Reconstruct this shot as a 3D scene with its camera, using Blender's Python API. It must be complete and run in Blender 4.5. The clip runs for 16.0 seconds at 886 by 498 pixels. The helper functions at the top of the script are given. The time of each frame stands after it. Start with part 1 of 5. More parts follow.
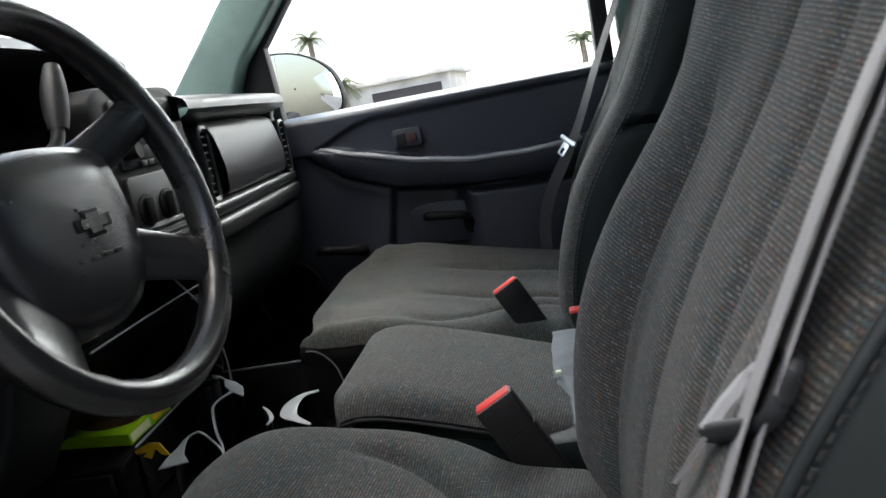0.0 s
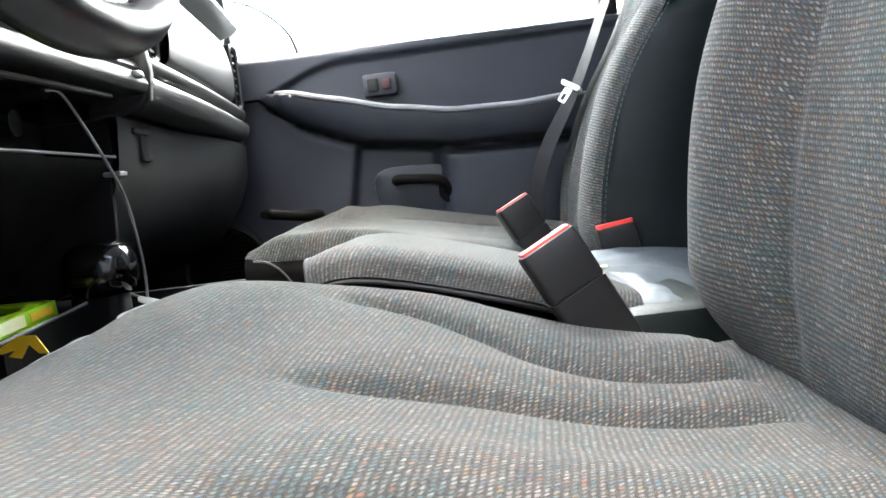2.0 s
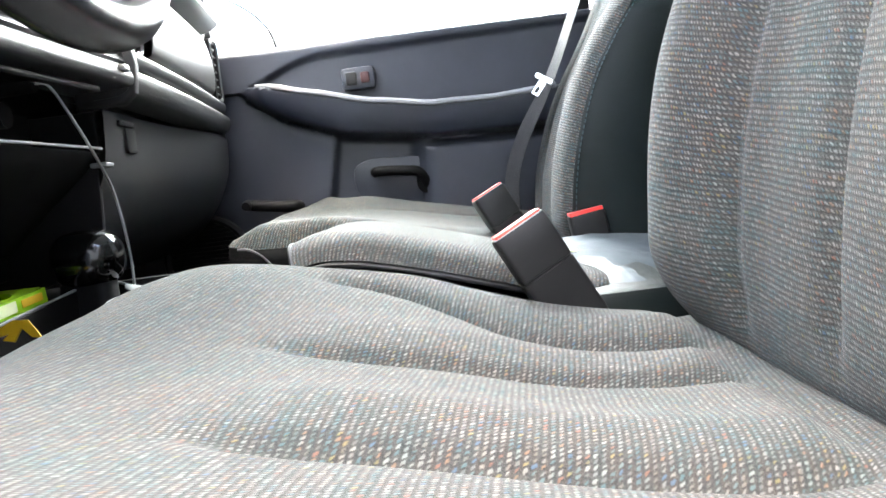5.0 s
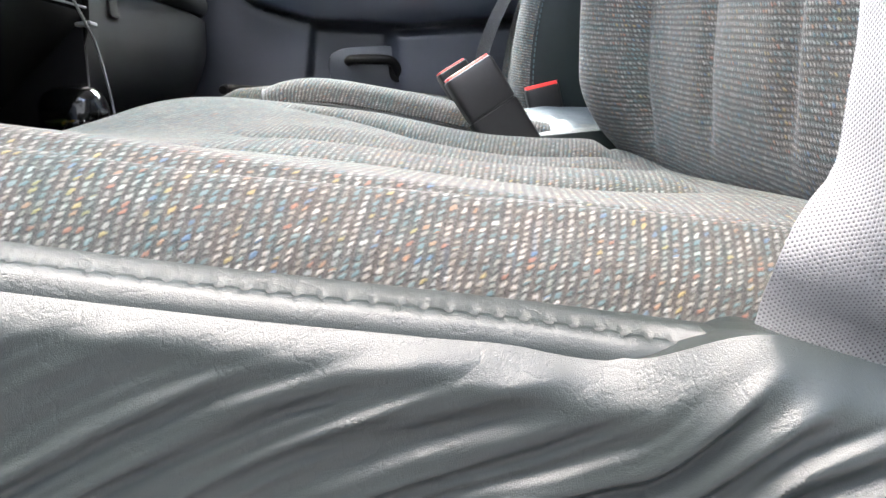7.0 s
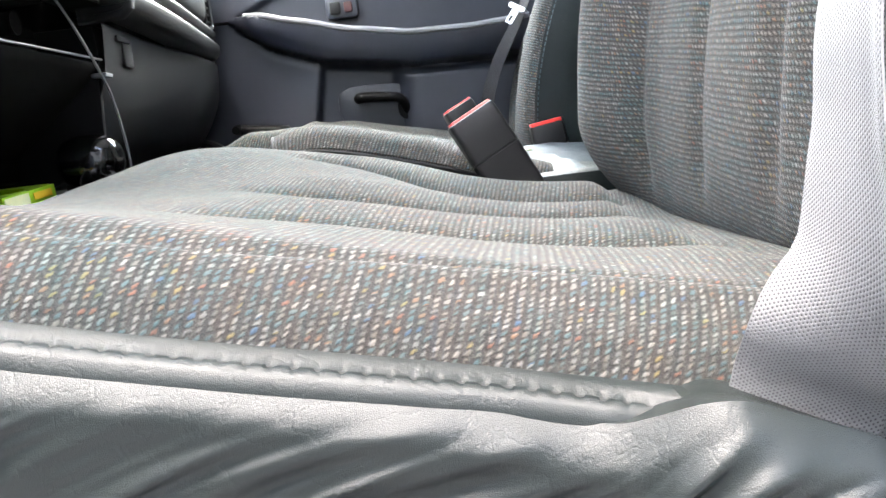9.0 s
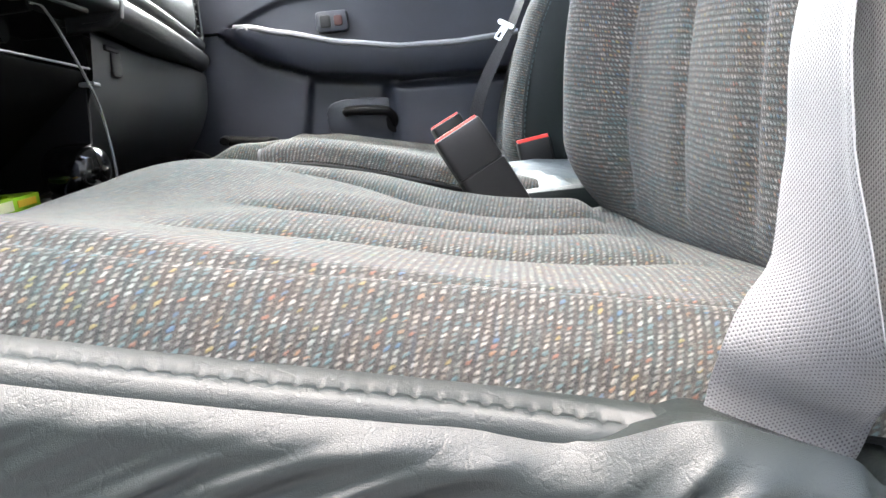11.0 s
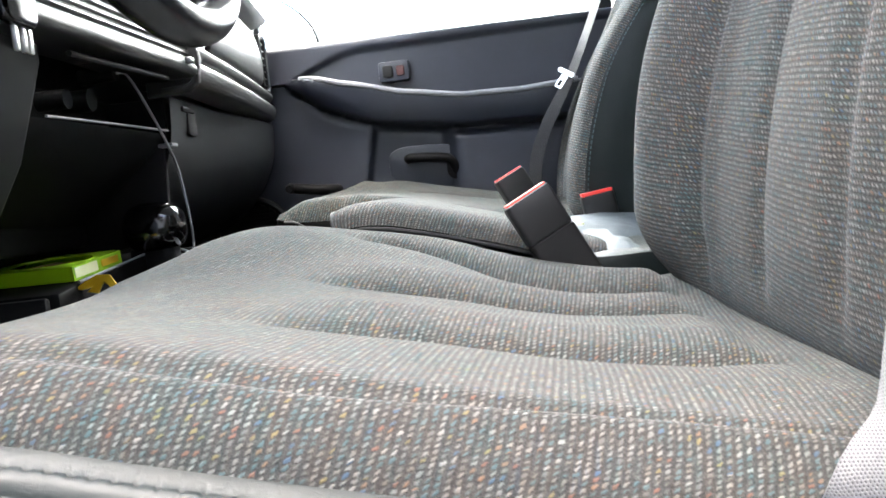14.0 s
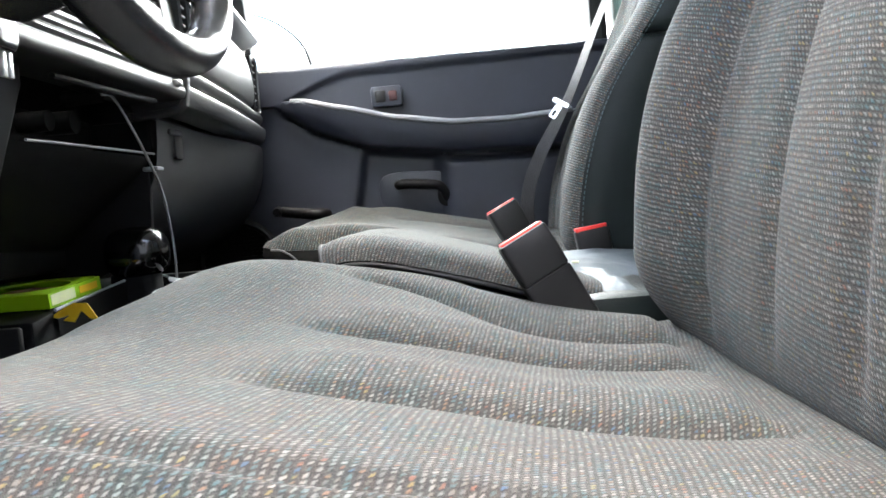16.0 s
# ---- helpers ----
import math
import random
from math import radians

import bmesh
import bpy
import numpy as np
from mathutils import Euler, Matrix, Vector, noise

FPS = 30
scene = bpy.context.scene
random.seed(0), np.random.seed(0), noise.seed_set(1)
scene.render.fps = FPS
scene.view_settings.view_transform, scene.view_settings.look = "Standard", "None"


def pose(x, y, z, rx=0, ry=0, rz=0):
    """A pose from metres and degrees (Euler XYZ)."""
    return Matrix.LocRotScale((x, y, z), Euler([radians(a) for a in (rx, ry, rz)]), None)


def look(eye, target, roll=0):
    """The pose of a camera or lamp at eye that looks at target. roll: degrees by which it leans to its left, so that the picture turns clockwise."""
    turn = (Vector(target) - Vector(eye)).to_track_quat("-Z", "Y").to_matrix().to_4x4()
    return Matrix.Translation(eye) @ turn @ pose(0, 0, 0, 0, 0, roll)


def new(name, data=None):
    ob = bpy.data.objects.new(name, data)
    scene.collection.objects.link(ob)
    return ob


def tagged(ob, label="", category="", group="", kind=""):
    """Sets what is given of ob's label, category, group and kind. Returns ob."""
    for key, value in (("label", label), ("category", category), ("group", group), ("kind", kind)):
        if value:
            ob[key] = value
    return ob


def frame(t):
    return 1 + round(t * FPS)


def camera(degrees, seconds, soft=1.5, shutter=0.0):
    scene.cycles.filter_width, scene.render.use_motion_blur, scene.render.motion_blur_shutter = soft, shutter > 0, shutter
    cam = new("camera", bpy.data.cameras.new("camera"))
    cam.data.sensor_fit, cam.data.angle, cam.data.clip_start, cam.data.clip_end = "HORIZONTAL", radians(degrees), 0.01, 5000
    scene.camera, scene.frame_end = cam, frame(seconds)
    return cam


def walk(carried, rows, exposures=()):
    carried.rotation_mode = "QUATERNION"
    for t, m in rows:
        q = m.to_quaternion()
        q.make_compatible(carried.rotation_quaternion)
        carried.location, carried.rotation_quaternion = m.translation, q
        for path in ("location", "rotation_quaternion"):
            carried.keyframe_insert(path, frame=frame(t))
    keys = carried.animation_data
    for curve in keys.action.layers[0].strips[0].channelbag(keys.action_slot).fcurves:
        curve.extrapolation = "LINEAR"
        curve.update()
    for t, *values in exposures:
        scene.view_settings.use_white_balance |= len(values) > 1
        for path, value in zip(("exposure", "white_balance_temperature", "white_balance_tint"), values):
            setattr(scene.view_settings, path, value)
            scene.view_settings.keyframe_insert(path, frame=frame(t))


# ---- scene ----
cam = camera(58.5, 16.0, shutter=0.2)
PATH = [
    (0, (0.233, -0.339, 0.847), (-0.053, 1.604, 0.469), -10.8),
    (0.5, (0.099, -0.269, 0.821), (-0.035, 1.69, 0.444), -8.2),
    (1, (0.052, -0.167, 0.678), (0.021, 1.795, 0.293), -8.7),
    (1.5, (0.057, -0.109, 0.556), (0.008, 1.879, 0.349), -6.8),
    (2, (0.059, -0.104, 0.527), (0.005, 1.891, 0.396), -6.9),
    (2.5, (0.057, -0.13, 0.535), (0.061, 1.866, 0.414), -7.1),
    (3, (0.056, -0.13, 0.529), (0.066, 1.868, 0.426), -6.6),
    (3.2, (0.058, -0.128, 0.526), (0.062, 1.869, 0.412), -6.5),
    (5.3, (0.061, -0.147, 0.517), (0.060, 1.845, 0.348), -7.4),
    (5.5, (0.063, -0.152, 0.505), (0.066, 1.835, 0.278), -7.7),
    (6, (0.072, -0.214, 0.465), (0.07, 1.76, 0.142), -7.6),
    (6.5, (0.071, -0.246, 0.451), (0.038, 1.72, 0.085), -8.2),
    (7, (0.073, -0.244, 0.438), (0.103, 1.727, 0.104), -5.7),
    (7.5, (0.086, -0.232, 0.451), (0.094, 1.747, 0.158), -6.5),
    (8, (0.086, -0.247, 0.451), (0.094, 1.735, 0.179), -6.6),
    (8.5, (0.084, -0.25, 0.452), (0.092, 1.732, 0.184), -7.0),
    (9, (0.084, -0.258, 0.455), (0.081, 1.724, 0.189), -7.1),
    (9.5, (0.084, -0.255, 0.453), (0.099, 1.727, 0.191), -6.8),
    (10, (0.086, -0.257, 0.456), (0.127, 1.727, 0.202), -6.0),
    (10.2, (0.085, -0.258, 0.456), (0.123, 1.727, 0.212), -6.0),
    (12.5, (0.091, -0.261, 0.46), (0.116, 1.726, 0.227), -6.3),
    (13, (0.09, -0.262, 0.464), (0.107, 1.723, 0.221), -6.4),
    (13.5, (0.086, -0.271, 0.468), (0.107, 1.718, 0.259), -5.8),
    (14, (0.073, -0.268, 0.497), (-0.018, 1.724, 0.345), -6.5),
    (14.5, (0.058, -0.247, 0.509), (-0.009, 1.747, 0.368), -5.0),
    (15, (0.064, -0.243, 0.517), (0.016, 1.754, 0.405), -5.3),
    (15.5, (0.068, -0.241, 0.522), (0.037, 1.755, 0.414), -4.8),
    (16, (0.068, -0.24, 0.515), (0.016, 1.756, 0.408), -5.0),
]
EXPOSURES = [(0, 1.83, 6650, 9), (0.5, 2.42, 6750, 9), (1.0, 2.88, 6750, 9), (1.5, 3.5, 6750, 9), (2.5, 3.98, 6650, 9), (6.0, 4.3, 6650, 9), (7.0, 4.2, 6650, 9), (8.0, 4.1, 6650, 9), (13.0, 4.05, 6650, 9), (14.0, 3.85, 6650, 9), (16.0, 3.75, 6650, 9)]
walk(cam, [(t, look(eye, target, roll)) for t, eye, target, roll in PATH], EXPOSURES)
# world: x towards the tail of the truck, y from the driver's side to the passenger's, z up from the cab floor
world = bpy.data.worlds.new("sky")
scene.world = world
world.use_nodes = True
_nt = world.node_tree
_sky = _nt.nodes.new("ShaderNodeTexSky")
_sky.sky_type, _sky.sun_disc = "NISHITA", False
_sky.sun_elevation, _sky.sun_rotation = radians(72), radians(200.6)
_sky.dust_density, _sky.ozone_density, _sky.air_density = 3.5, 0.8, 1.0
_nt.links.new(_sky.outputs[0], _nt.nodes["Background"].inputs[0])
_nt.nodes["Background"].inputs[1].default_value = 0.12
_sun = bpy.data.lights.new("sun", "SUN")
_sun.energy, _sun.angle, _sun.color = 0.3, radians(40), (1.0, 0.985, 0.965)
sun = new("sun", _sun)
sun.matrix_world = look((-1.0, -2.7, 8.86), (0, 0, 0))
# added fill lamps outside the windscreen and passenger window, standing in for skylight
def daylight(name, wide, high, energy, eye, target):
    lamp = bpy.data.lights.new(name, "AREA")
    lamp.shape, lamp.size, lamp.size_y, lamp.energy, lamp.color = "RECTANGLE", wide, high, energy, (0.95, 0.98, 1.0)
    new(name, lamp).matrix_world = look(eye, target)


daylight("windscreen_fill", 1.36, 0.54, 0.55, (-0.598, 0.745, 1.185), (0.088, 0.745, 0.458))
daylight("side_window_fill", 1.3, 0.7, 9.0, (0.1, 2.3, 1.75), (0.06, 0.85, 0.45))


# ---- materials ----
def nodes_of(name):
    m = bpy.data.materials.new(name)
    m.use_nodes = True
    nt = m.node_tree
    return m, nt, nt.nodes["Principled BSDF"]


def mth(nt, op, a, b=None, c=None):
    n = nt.nodes.new("ShaderNodeMath")
    n.operation = op
    for i, v in enumerate((a, b, c)):
        if v is None:
            continue
        if isinstance(v, (int, float)):
            n.inputs[i].default_value = v
        else:
            nt.links.new(v, n.inputs[i])
    return n.outputs[0]


def ramp(nt, fac, stops, mode="LINEAR"):
    n = nt.nodes.new("ShaderNodeValToRGB")
    n.color_ramp.interpolation = mode
    el = n.color_ramp.elements
    while len(el) < len(stops):
        el.new(0.5)
    for e, (p, c) in zip(el, stops):
        e.position, e.color = p, (*c, 1) if len(c) == 3 else c
    nt.links.new(fac, n.inputs[0])
    return n.outputs[0]


def noise_of(nt, vec, scale, detail=4, rough=0.55):
    n = nt.nodes.new("ShaderNodeTexNoise")
    n.inputs["Scale"].default_value, n.inputs["Detail"].default_value = scale, detail
    n.inputs["Roughness"].default_value = rough
    nt.links.new(vec, n.inputs["Vector"])
    return n.outputs[0]


def coords(nt, which="Object"):
    return nt.nodes.new("ShaderNodeTexCoord").outputs[which]


def bump(nt, bsdf, height, strength, distance, normal=None):
    b = nt.nodes.new("ShaderNodeBump")
    b.inputs["Strength"].default_value, b.inputs["Distance"].default_value = strength, distance
    nt.links.new(height, b.inputs["Height"])
    if normal is not None:
        nt.links.new(normal, b.inputs["Normal"])
    if bsdf is not None:
        nt.links.new(b.outputs[0], bsdf.inputs["Normal"])
    return b.outputs[0]


def mix(nt, fac, a, b):
    n = nt.nodes.new("ShaderNodeMix")
    n.data_type = "RGBA"
    for s, v in ((n.inputs[0], fac), (n.inputs[6], a), (n.inputs[7], b)):
        if isinstance(v, (int, float)):
            s.default_value = v
        elif isinstance(v, tuple):
            s.default_value = (*v, 1)
        else:
            nt.links.new(v, s)
    return n.outputs[2]


def solid(name, color, rough=0.5, metal=0.0, vary=0.25, scale=9.0, grain=900.0, relief=0.15, dist=0.0004, wear=None, spec=0.5):
    """A moulded or painted surface: broad stains, fine grain in colour, gloss and relief."""
    m, nt, b = nodes_of(name)
    co = coords(nt)
    broad, fine = noise_of(nt, co, scale, 5), noise_of(nt, co, grain, 2)
    lo, hi = tuple(c * (1 - vary) for c in color), tuple(min(1, c * (1 + vary)) for c in color)
    col = ramp(nt, broad, [(0.3, lo), (0.7, hi)])
    if wear:
        dust = ramp(nt, noise_of(nt, co, 60, 8, 0.8), [(0.52, (0, 0, 0)), (0.80, (1, 1, 1))])
        col = mix(nt, mth(nt, "MULTIPLY", dust, 0.25), col, wear)
    nt.links.new(col, b.inputs["Base Color"])
    b.inputs["Metallic"].default_value, b.inputs["Specular IOR Level"].default_value = metal, spec
    nt.links.new(mth(nt, "MULTIPLY_ADD", broad, 0.10, rough - 0.05), b.inputs["Roughness"])
    bump(nt, b, fine, relief, dist)
    return m


def vinyl(name, color, rough=0.42, grain=900.0, spec=0.5):
    """Grained sheet vinyl: pebbled cells with fine creases."""
    m, nt, b = nodes_of(name)
    co = coords(nt)
    b.inputs["Specular IOR Level"].default_value = spec
    v = nt.nodes.new("ShaderNodeTexVoronoi")
    v.feature = "DISTANCE_TO_EDGE"
    v.inputs["Scale"].default_value = grain
    nt.links.new(co, v.inputs["Vector"])
    cells = ramp(nt, v.outputs["Distance"], [(0.0, (0, 0, 0)), (0.25, (1, 1, 1))])
    broad = noise_of(nt, co, 7, 6)
    crease = ramp(nt, noise_of(nt, co, 44, 4), [(0.47, (1, 1, 1)), (0.5, (0, 0, 0)), (0.53, (1, 1, 1))])
    lo, hi = tuple(c * 0.8 for c in color), tuple(c * 1.2 for c in color)
    nt.links.new(ramp(nt, broad, [(0.3, lo), (0.7, hi)]), b.inputs["Base Color"])
    nt.links.new(mth(nt, "MULTIPLY_ADD", broad, 0.2, rough - 0.1), b.inputs["Roughness"])
    first = bump(nt, None, cells, 0.22, 0.0005)
    bump(nt, b, crease, 0.12, 0.0007, first)
    return m


def tweed(name, rib=0.0036, stitch=0.0027):
    """Woven seat cloth: raised ribs of short slanting pale floats with broad dark grooves between; dyes change in long streaks along the ribs. In metres along the UV."""
    m, nt, b = nodes_of(name)
    sep = nt.nodes.new("ShaderNodeSeparateXYZ")
    nt.links.new(coords(nt, "UV"), sep.inputs[0])
    co = coords(nt)
    wob, fuzz, hair = noise_of(nt, co, 60, 3), noise_of(nt, co, 420, 3, 0.6), noise_of(nt, co, 1700, 4, 0.75)
    u = mth(nt, "DIVIDE", mth(nt, "MULTIPLY_ADD", sep.outputs[1], 0.12, sep.outputs[0]), rib)
    u = mth(nt, "ADD", u, mth(nt, "MULTIPLY_ADD", wob, 0.5, mth(nt, "MULTIPLY_ADD", fuzz, 0.36, mth(nt, "MULTIPLY_ADD", hair, 0.22, -0.5))))
    r, fu = mth(nt, "FLOOR", u), mth(nt, "FRACT", u)
    # every float slants across its rib and starts where it likes
    line = nt.nodes.new("ShaderNodeTexWhiteNoise")
    line.noise_dimensions = "1D"
    nt.links.new(r, line.inputs["W"])
    v = mth(nt, "ADD", mth(nt, "DIVIDE", sep.outputs[1], stitch), mth(nt, "MULTIPLY_ADD", fuzz, 0.7, mth(nt, "MULTIPLY_ADD", fu, 0.9, line.outputs[0])))
    c, fv = mth(nt, "FLOOR", v), mth(nt, "FRACT", v)

    def dice(x, y):
        cell = nt.nodes.new("ShaderNodeCombineXYZ")
        nt.links.new(x, cell.inputs[0]), nt.links.new(y, cell.inputs[1])
        wn = nt.nodes.new("ShaderNodeTexWhiteNoise")
        wn.noise_dimensions = "2D"
        nt.links.new(cell.outputs[0], wn.inputs["Vector"])
        return wn.outputs[0]

    one = dice(r, c)
    run = dice(r, mth(nt, "FLOOR", mth(nt, "ADD", mth(nt, "DIVIDE", v, 7.3), mth(nt, "MULTIPLY", r, 0.37))))
    pick = mth(nt, "FRACT", mth(nt, "MULTIPLY_ADD", one, 0.55, run))
    dyes = [(0.0, (0.150, 0.150, 0.145)), (0.20, (0.100, 0.101, 0.099)), (0.34, (0.19, 0.187, 0.18)), (0.46, (0.068, 0.100, 0.108)), (0.60, (0.125, 0.120, 0.109)), (0.72, (0.086, 0.116, 0.120)), (0.80, (0.165, 0.163, 0.155)),
            (0.855, (0.155, 0.103, 0.075)), (0.90, (0.060, 0.092, 0.135)), (0.94, (0.155, 0.132, 0.072)), (0.975, (0.15, 0.078, 0.062))]
    yarn = ramp(nt, pick, dyes, "CONSTANT")
    hu = mth(nt, "SINE", mth(nt, "MULTIPLY", fu, math.pi))
    hv = mth(nt, "SINE", mth(nt, "MULTIPLY", fv, math.pi))
    h = mth(nt, "MULTIPLY", mth(nt, "POWER", hu, 1.5), mth(nt, "MULTIPLY_ADD", mth(nt, "POWER", hv, 1.2), 0.95, 0.05))
    h = mth(nt, "MULTIPLY", h, mth(nt, "MULTIPLY_ADD", hair, 1.1, 0.45))
    # some floats lie deeper than others
    h = mth(nt, "MULTIPLY", h, mth(nt, "MULTIPLY_ADD", mth(nt, "FRACT", mth(nt, "MULTIPLY", one, 7.3)), 0.62, 0.68))
    # the ground: fine dull yarns crossing under the floats
    under = ramp(nt, mth(nt, "MULTIPLY_ADD", hair, 0.6, mth(nt, "MULTIPLY", fuzz, 0.4)), [(0.36, (0.022, 0.023, 0.0235)), (0.50, (0.046, 0.0455, 0.044)), (0.64, (0.080, 0.079, 0.076))])
    col = mix(nt, ramp(nt, h, [(0.24, (0, 0, 0)), (0.86, (1, 1, 1))]), under, yarn)
    # streaks of other dyes, long along the ribs
    streak = nt.nodes.new("ShaderNodeCombineXYZ")
    nt.links.new(mth(nt, "MULTIPLY", sep.outputs[0], 210.0), streak.inputs[0]), nt.links.new(mth(nt, "MULTIPLY", sep.outputs[1], 26.0), streak.inputs[1])
    tone = mth(nt, "MULTIPLY_ADD", noise_of(nt, streak.outputs[0], 1.0, 3, 0.6), 0.65, mth(nt, "MULTIPLY", noise_of(nt, co, 11, 4, 0.6), 0.35))
    tint = ramp(nt, tone, [(0.32, (0.60, 0.87, 0.92)), (0.42, (0.84, 0.96, 0.96)), (0.50, (0.98, 0.99, 0.99)), (0.58, (1.05, 0.97, 0.91)), (0.68, (0.86, 0.96, 1.08))])
    mul = nt.nodes.new("ShaderNodeMix")
    mul.data_type, mul.blend_type = "RGBA", "MULTIPLY"
    mul.inputs[0].default_value = 1
    nt.links.new(col, mul.inputs[6]), nt.links.new(tint, mul.inputs[7])
    nt.links.new(mul.outputs[2], b.inputs["Base Color"])
    b.inputs["Roughness"].default_value = 0.95
    b.inputs["Specular IOR Level"].default_value = 0.15
    b.inputs["Sheen Weight"].default_value, b.inputs["Sheen Roughness"].default_value = 0.08, 0.5
    bump(nt, b, mth(nt, "ADD", h, mth(nt, "MULTIPLY", hair, 0.5)), 0.5, 0.0009)
    return m


def webbing(name, color):
    """Seat-belt webbing: tight pale yarns with small dark gaps, staggered row by row along the UV."""
    m, nt, b = nodes_of(name)
    sep = nt.nodes.new("ShaderNodeSeparateXYZ")
    nt.links.new(coords(nt, "UV"), sep.inputs[0])
    co = coords(nt)
    wob = mth(nt, "MULTIPLY_ADD", noise_of(nt, co, 300, 3), 0.5, -0.25)
    u, v = mth(nt, "ADD", mth(nt, "DIVIDE", sep.outputs[0], 0.0011), wob), mth(nt, "ADD", mth(nt, "DIVIDE", sep.outputs[1], 0.0016), wob)
    shift = mth(nt, "MULTIPLY", mth(nt, "MODULO", mth(nt, "FLOOR", u), 2), 0.5)
    fu, fv = mth(nt, "FRACT", u), mth(nt, "FRACT", mth(nt, "ADD", v, shift))
    hu, hv = mth(nt, "SINE", mth(nt, "MULTIPLY", fu, math.pi)), mth(nt, "SINE", mth(nt, "MULTIPLY", fv, math.pi))
    pit = mth(nt, "MULTIPLY", mth(nt, "POWER", hu, 1.5), mth(nt, "POWER", hv, 3.0))
    h = mth(nt, "SUBTRACT", 1.0, pit)
    broad = noise_of(nt, co, 14, 4)
    pale = ramp(nt, broad, [(0.3, tuple(k * 0.9 for k in color)), (0.7, tuple(min(1, k * 1.12) for k in color))])
    nt.links.new(mix(nt, ramp(nt, pit, [(0.25, (0, 0, 0)), (0.95, (1, 1, 1))]), pale, tuple(k * 0.30 for k in color)), b.inputs["Base Color"])
    b.inputs["Roughness"].default_value = 0.65
    b.inputs["Specular IOR Level"].default_value, b.inputs["Sheen Weight"].default_value = 0.25, 0.03
    bump(nt, b, h, 0.5, 0.0005)
    return m


def glass(name):
    m = bpy.data.materials.new(name)
    m.use_nodes = True
    nt = m.node_tree
    b = nt.nodes["Principled BSDF"]
    b.inputs["Base Color"].default_value = (0.93, 0.97, 0.95, 1)
    b.inputs["Transmission Weight"].default_value = 1.0
    b.inputs["Roughness"].default_value = 0.0
    b.inputs["IOR"].default_value = 1.1
    return m


M_CLOTH = tweed("seat_cloth")
M_VINYL = vinyl("slate_vinyl", (0.021, 0.0265, 0.0262), 0.35, 1500.0)
M_VINYL_DARK = vinyl("dark_vinyl", (0.012, 0.017, 0.017), 0.45, spec=0.2)
M_VINYL_BLUE = vinyl("blue_grey_vinyl", (0.105, 0.124, 0.138), 0.6, spec=0.25)
M_THREAD = solid("dark_thread", (0.02, 0.022, 0.022), 0.8)
M_THREAD_TEAL = solid("teal_thread", (0.025, 0.055, 0.06), 0.7)
M_WHEEL = solid("black_wheel_plastic", (0.016, 0.0165, 0.017), 0.26, vary=0.06, grain=1400, relief=0.25, spec=1.0)
# passenger cushion's inner side: shade put into a near-black colour with hardly any gloss
M_SKIRT_SHADE = solid("shade_black_skirt", (0.005, 0.005, 0.005), 0.9, spec=0.04)
M_DASH = solid("graphite_dash_plastic", (0.021, 0.0215, 0.022), 0.40, vary=0.2, wear=(0.06, 0.06, 0.06), grain=1100, relief=0.3, spec=0.55)
M_DOOR = solid("graphite_door_plastic", (0.022, 0.026, 0.038), 0.36, vary=0.15, wear=(0.05, 0.053, 0.062), grain=1100, relief=0.3, spec=0.7)
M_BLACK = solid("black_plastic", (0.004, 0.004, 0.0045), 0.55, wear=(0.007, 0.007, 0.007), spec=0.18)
M_BUCKLE = solid("buckle_plastic", (0.013, 0.013, 0.0135), 0.42, wear=(0.045, 0.045, 0.045))
M_GLOSS = solid("glossy_black_plastic", (0.004, 0.004, 0.004), 0.07, vary=0.05, spec=1.0)
M_RED = solid("red_button_plastic", (0.80, 0.055, 0.045), 0.35)
M_STEEL = solid("bright_steel", (0.62, 0.62, 0.61), 0.3, 1.0, 0.1)
M_RIDGE_HIGHLIGHT = solid("pale_ridge_highlight", (0.27, 0.28, 0.30), 0.3)
# mid-grey lips, their bright reflections put into a paler colour
M_CUP = solid("grey_cup_plastic", (0.24, 0.25, 0.26), 0.35)
M_GREY_RIM = solid("satin_grey_plastic", (0.25, 0.26, 0.27), 0.38)
M_GREEN = solid("lime_green_card", (0.33, 0.62, 0.01), 0.38, vary=0.08)
M_CARD = solid("plain_brown_card", (0.20, 0.12, 0.06), 0.85)
M_PRINT = solid("pale_printed_card", (0.72, 0.76, 0.5), 0.4)
M_YELLOW = solid("yellow_plastic_tag", (0.80, 0.50, 0.02), 0.45, vary=0.1)
M_WEB = webbing("grey_belt_webbing", (0.265, 0.265, 0.27))
M_WEB_DARK = webbing("charcoal_belt_webbing", (0.024, 0.024, 0.026))
M_CARPET = solid("black_carpet", (0.006, 0.006, 0.006), 0.95, vary=0.5, scale=30, grain=700, relief=0.8, dist=0.003)
M_HEADLINER = solid("grey_headliner", (0.45, 0.46, 0.46), 0.95, grain=1200)
M_PILLAR = solid("pillar_trim_plastic", (0.105, 0.165, 0.148), 0.6)
M_CABLE = solid("grey_cable_rubber", (0.26, 0.26, 0.26), 0.3)
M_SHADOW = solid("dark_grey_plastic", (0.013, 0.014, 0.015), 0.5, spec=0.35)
M_SCREEN = solid("radio_face_plastic", (0.02, 0.021, 0.023), 0.25)
M_PRINT_GREY = solid("grey_print", (0.10, 0.10, 0.10), 0.5)
M_GLASS = glass("window_glass")
M_ASPHALT = solid("pale_concrete_lot", (0.20, 0.20, 0.195), 0.9, vary=0.3, scale=0.6, grain=60, relief=0.5, dist=0.01)
M_STUCCO = solid("pale_stucco", (0.80, 0.75, 0.68), 0.9, scale=0.8, grain=40)
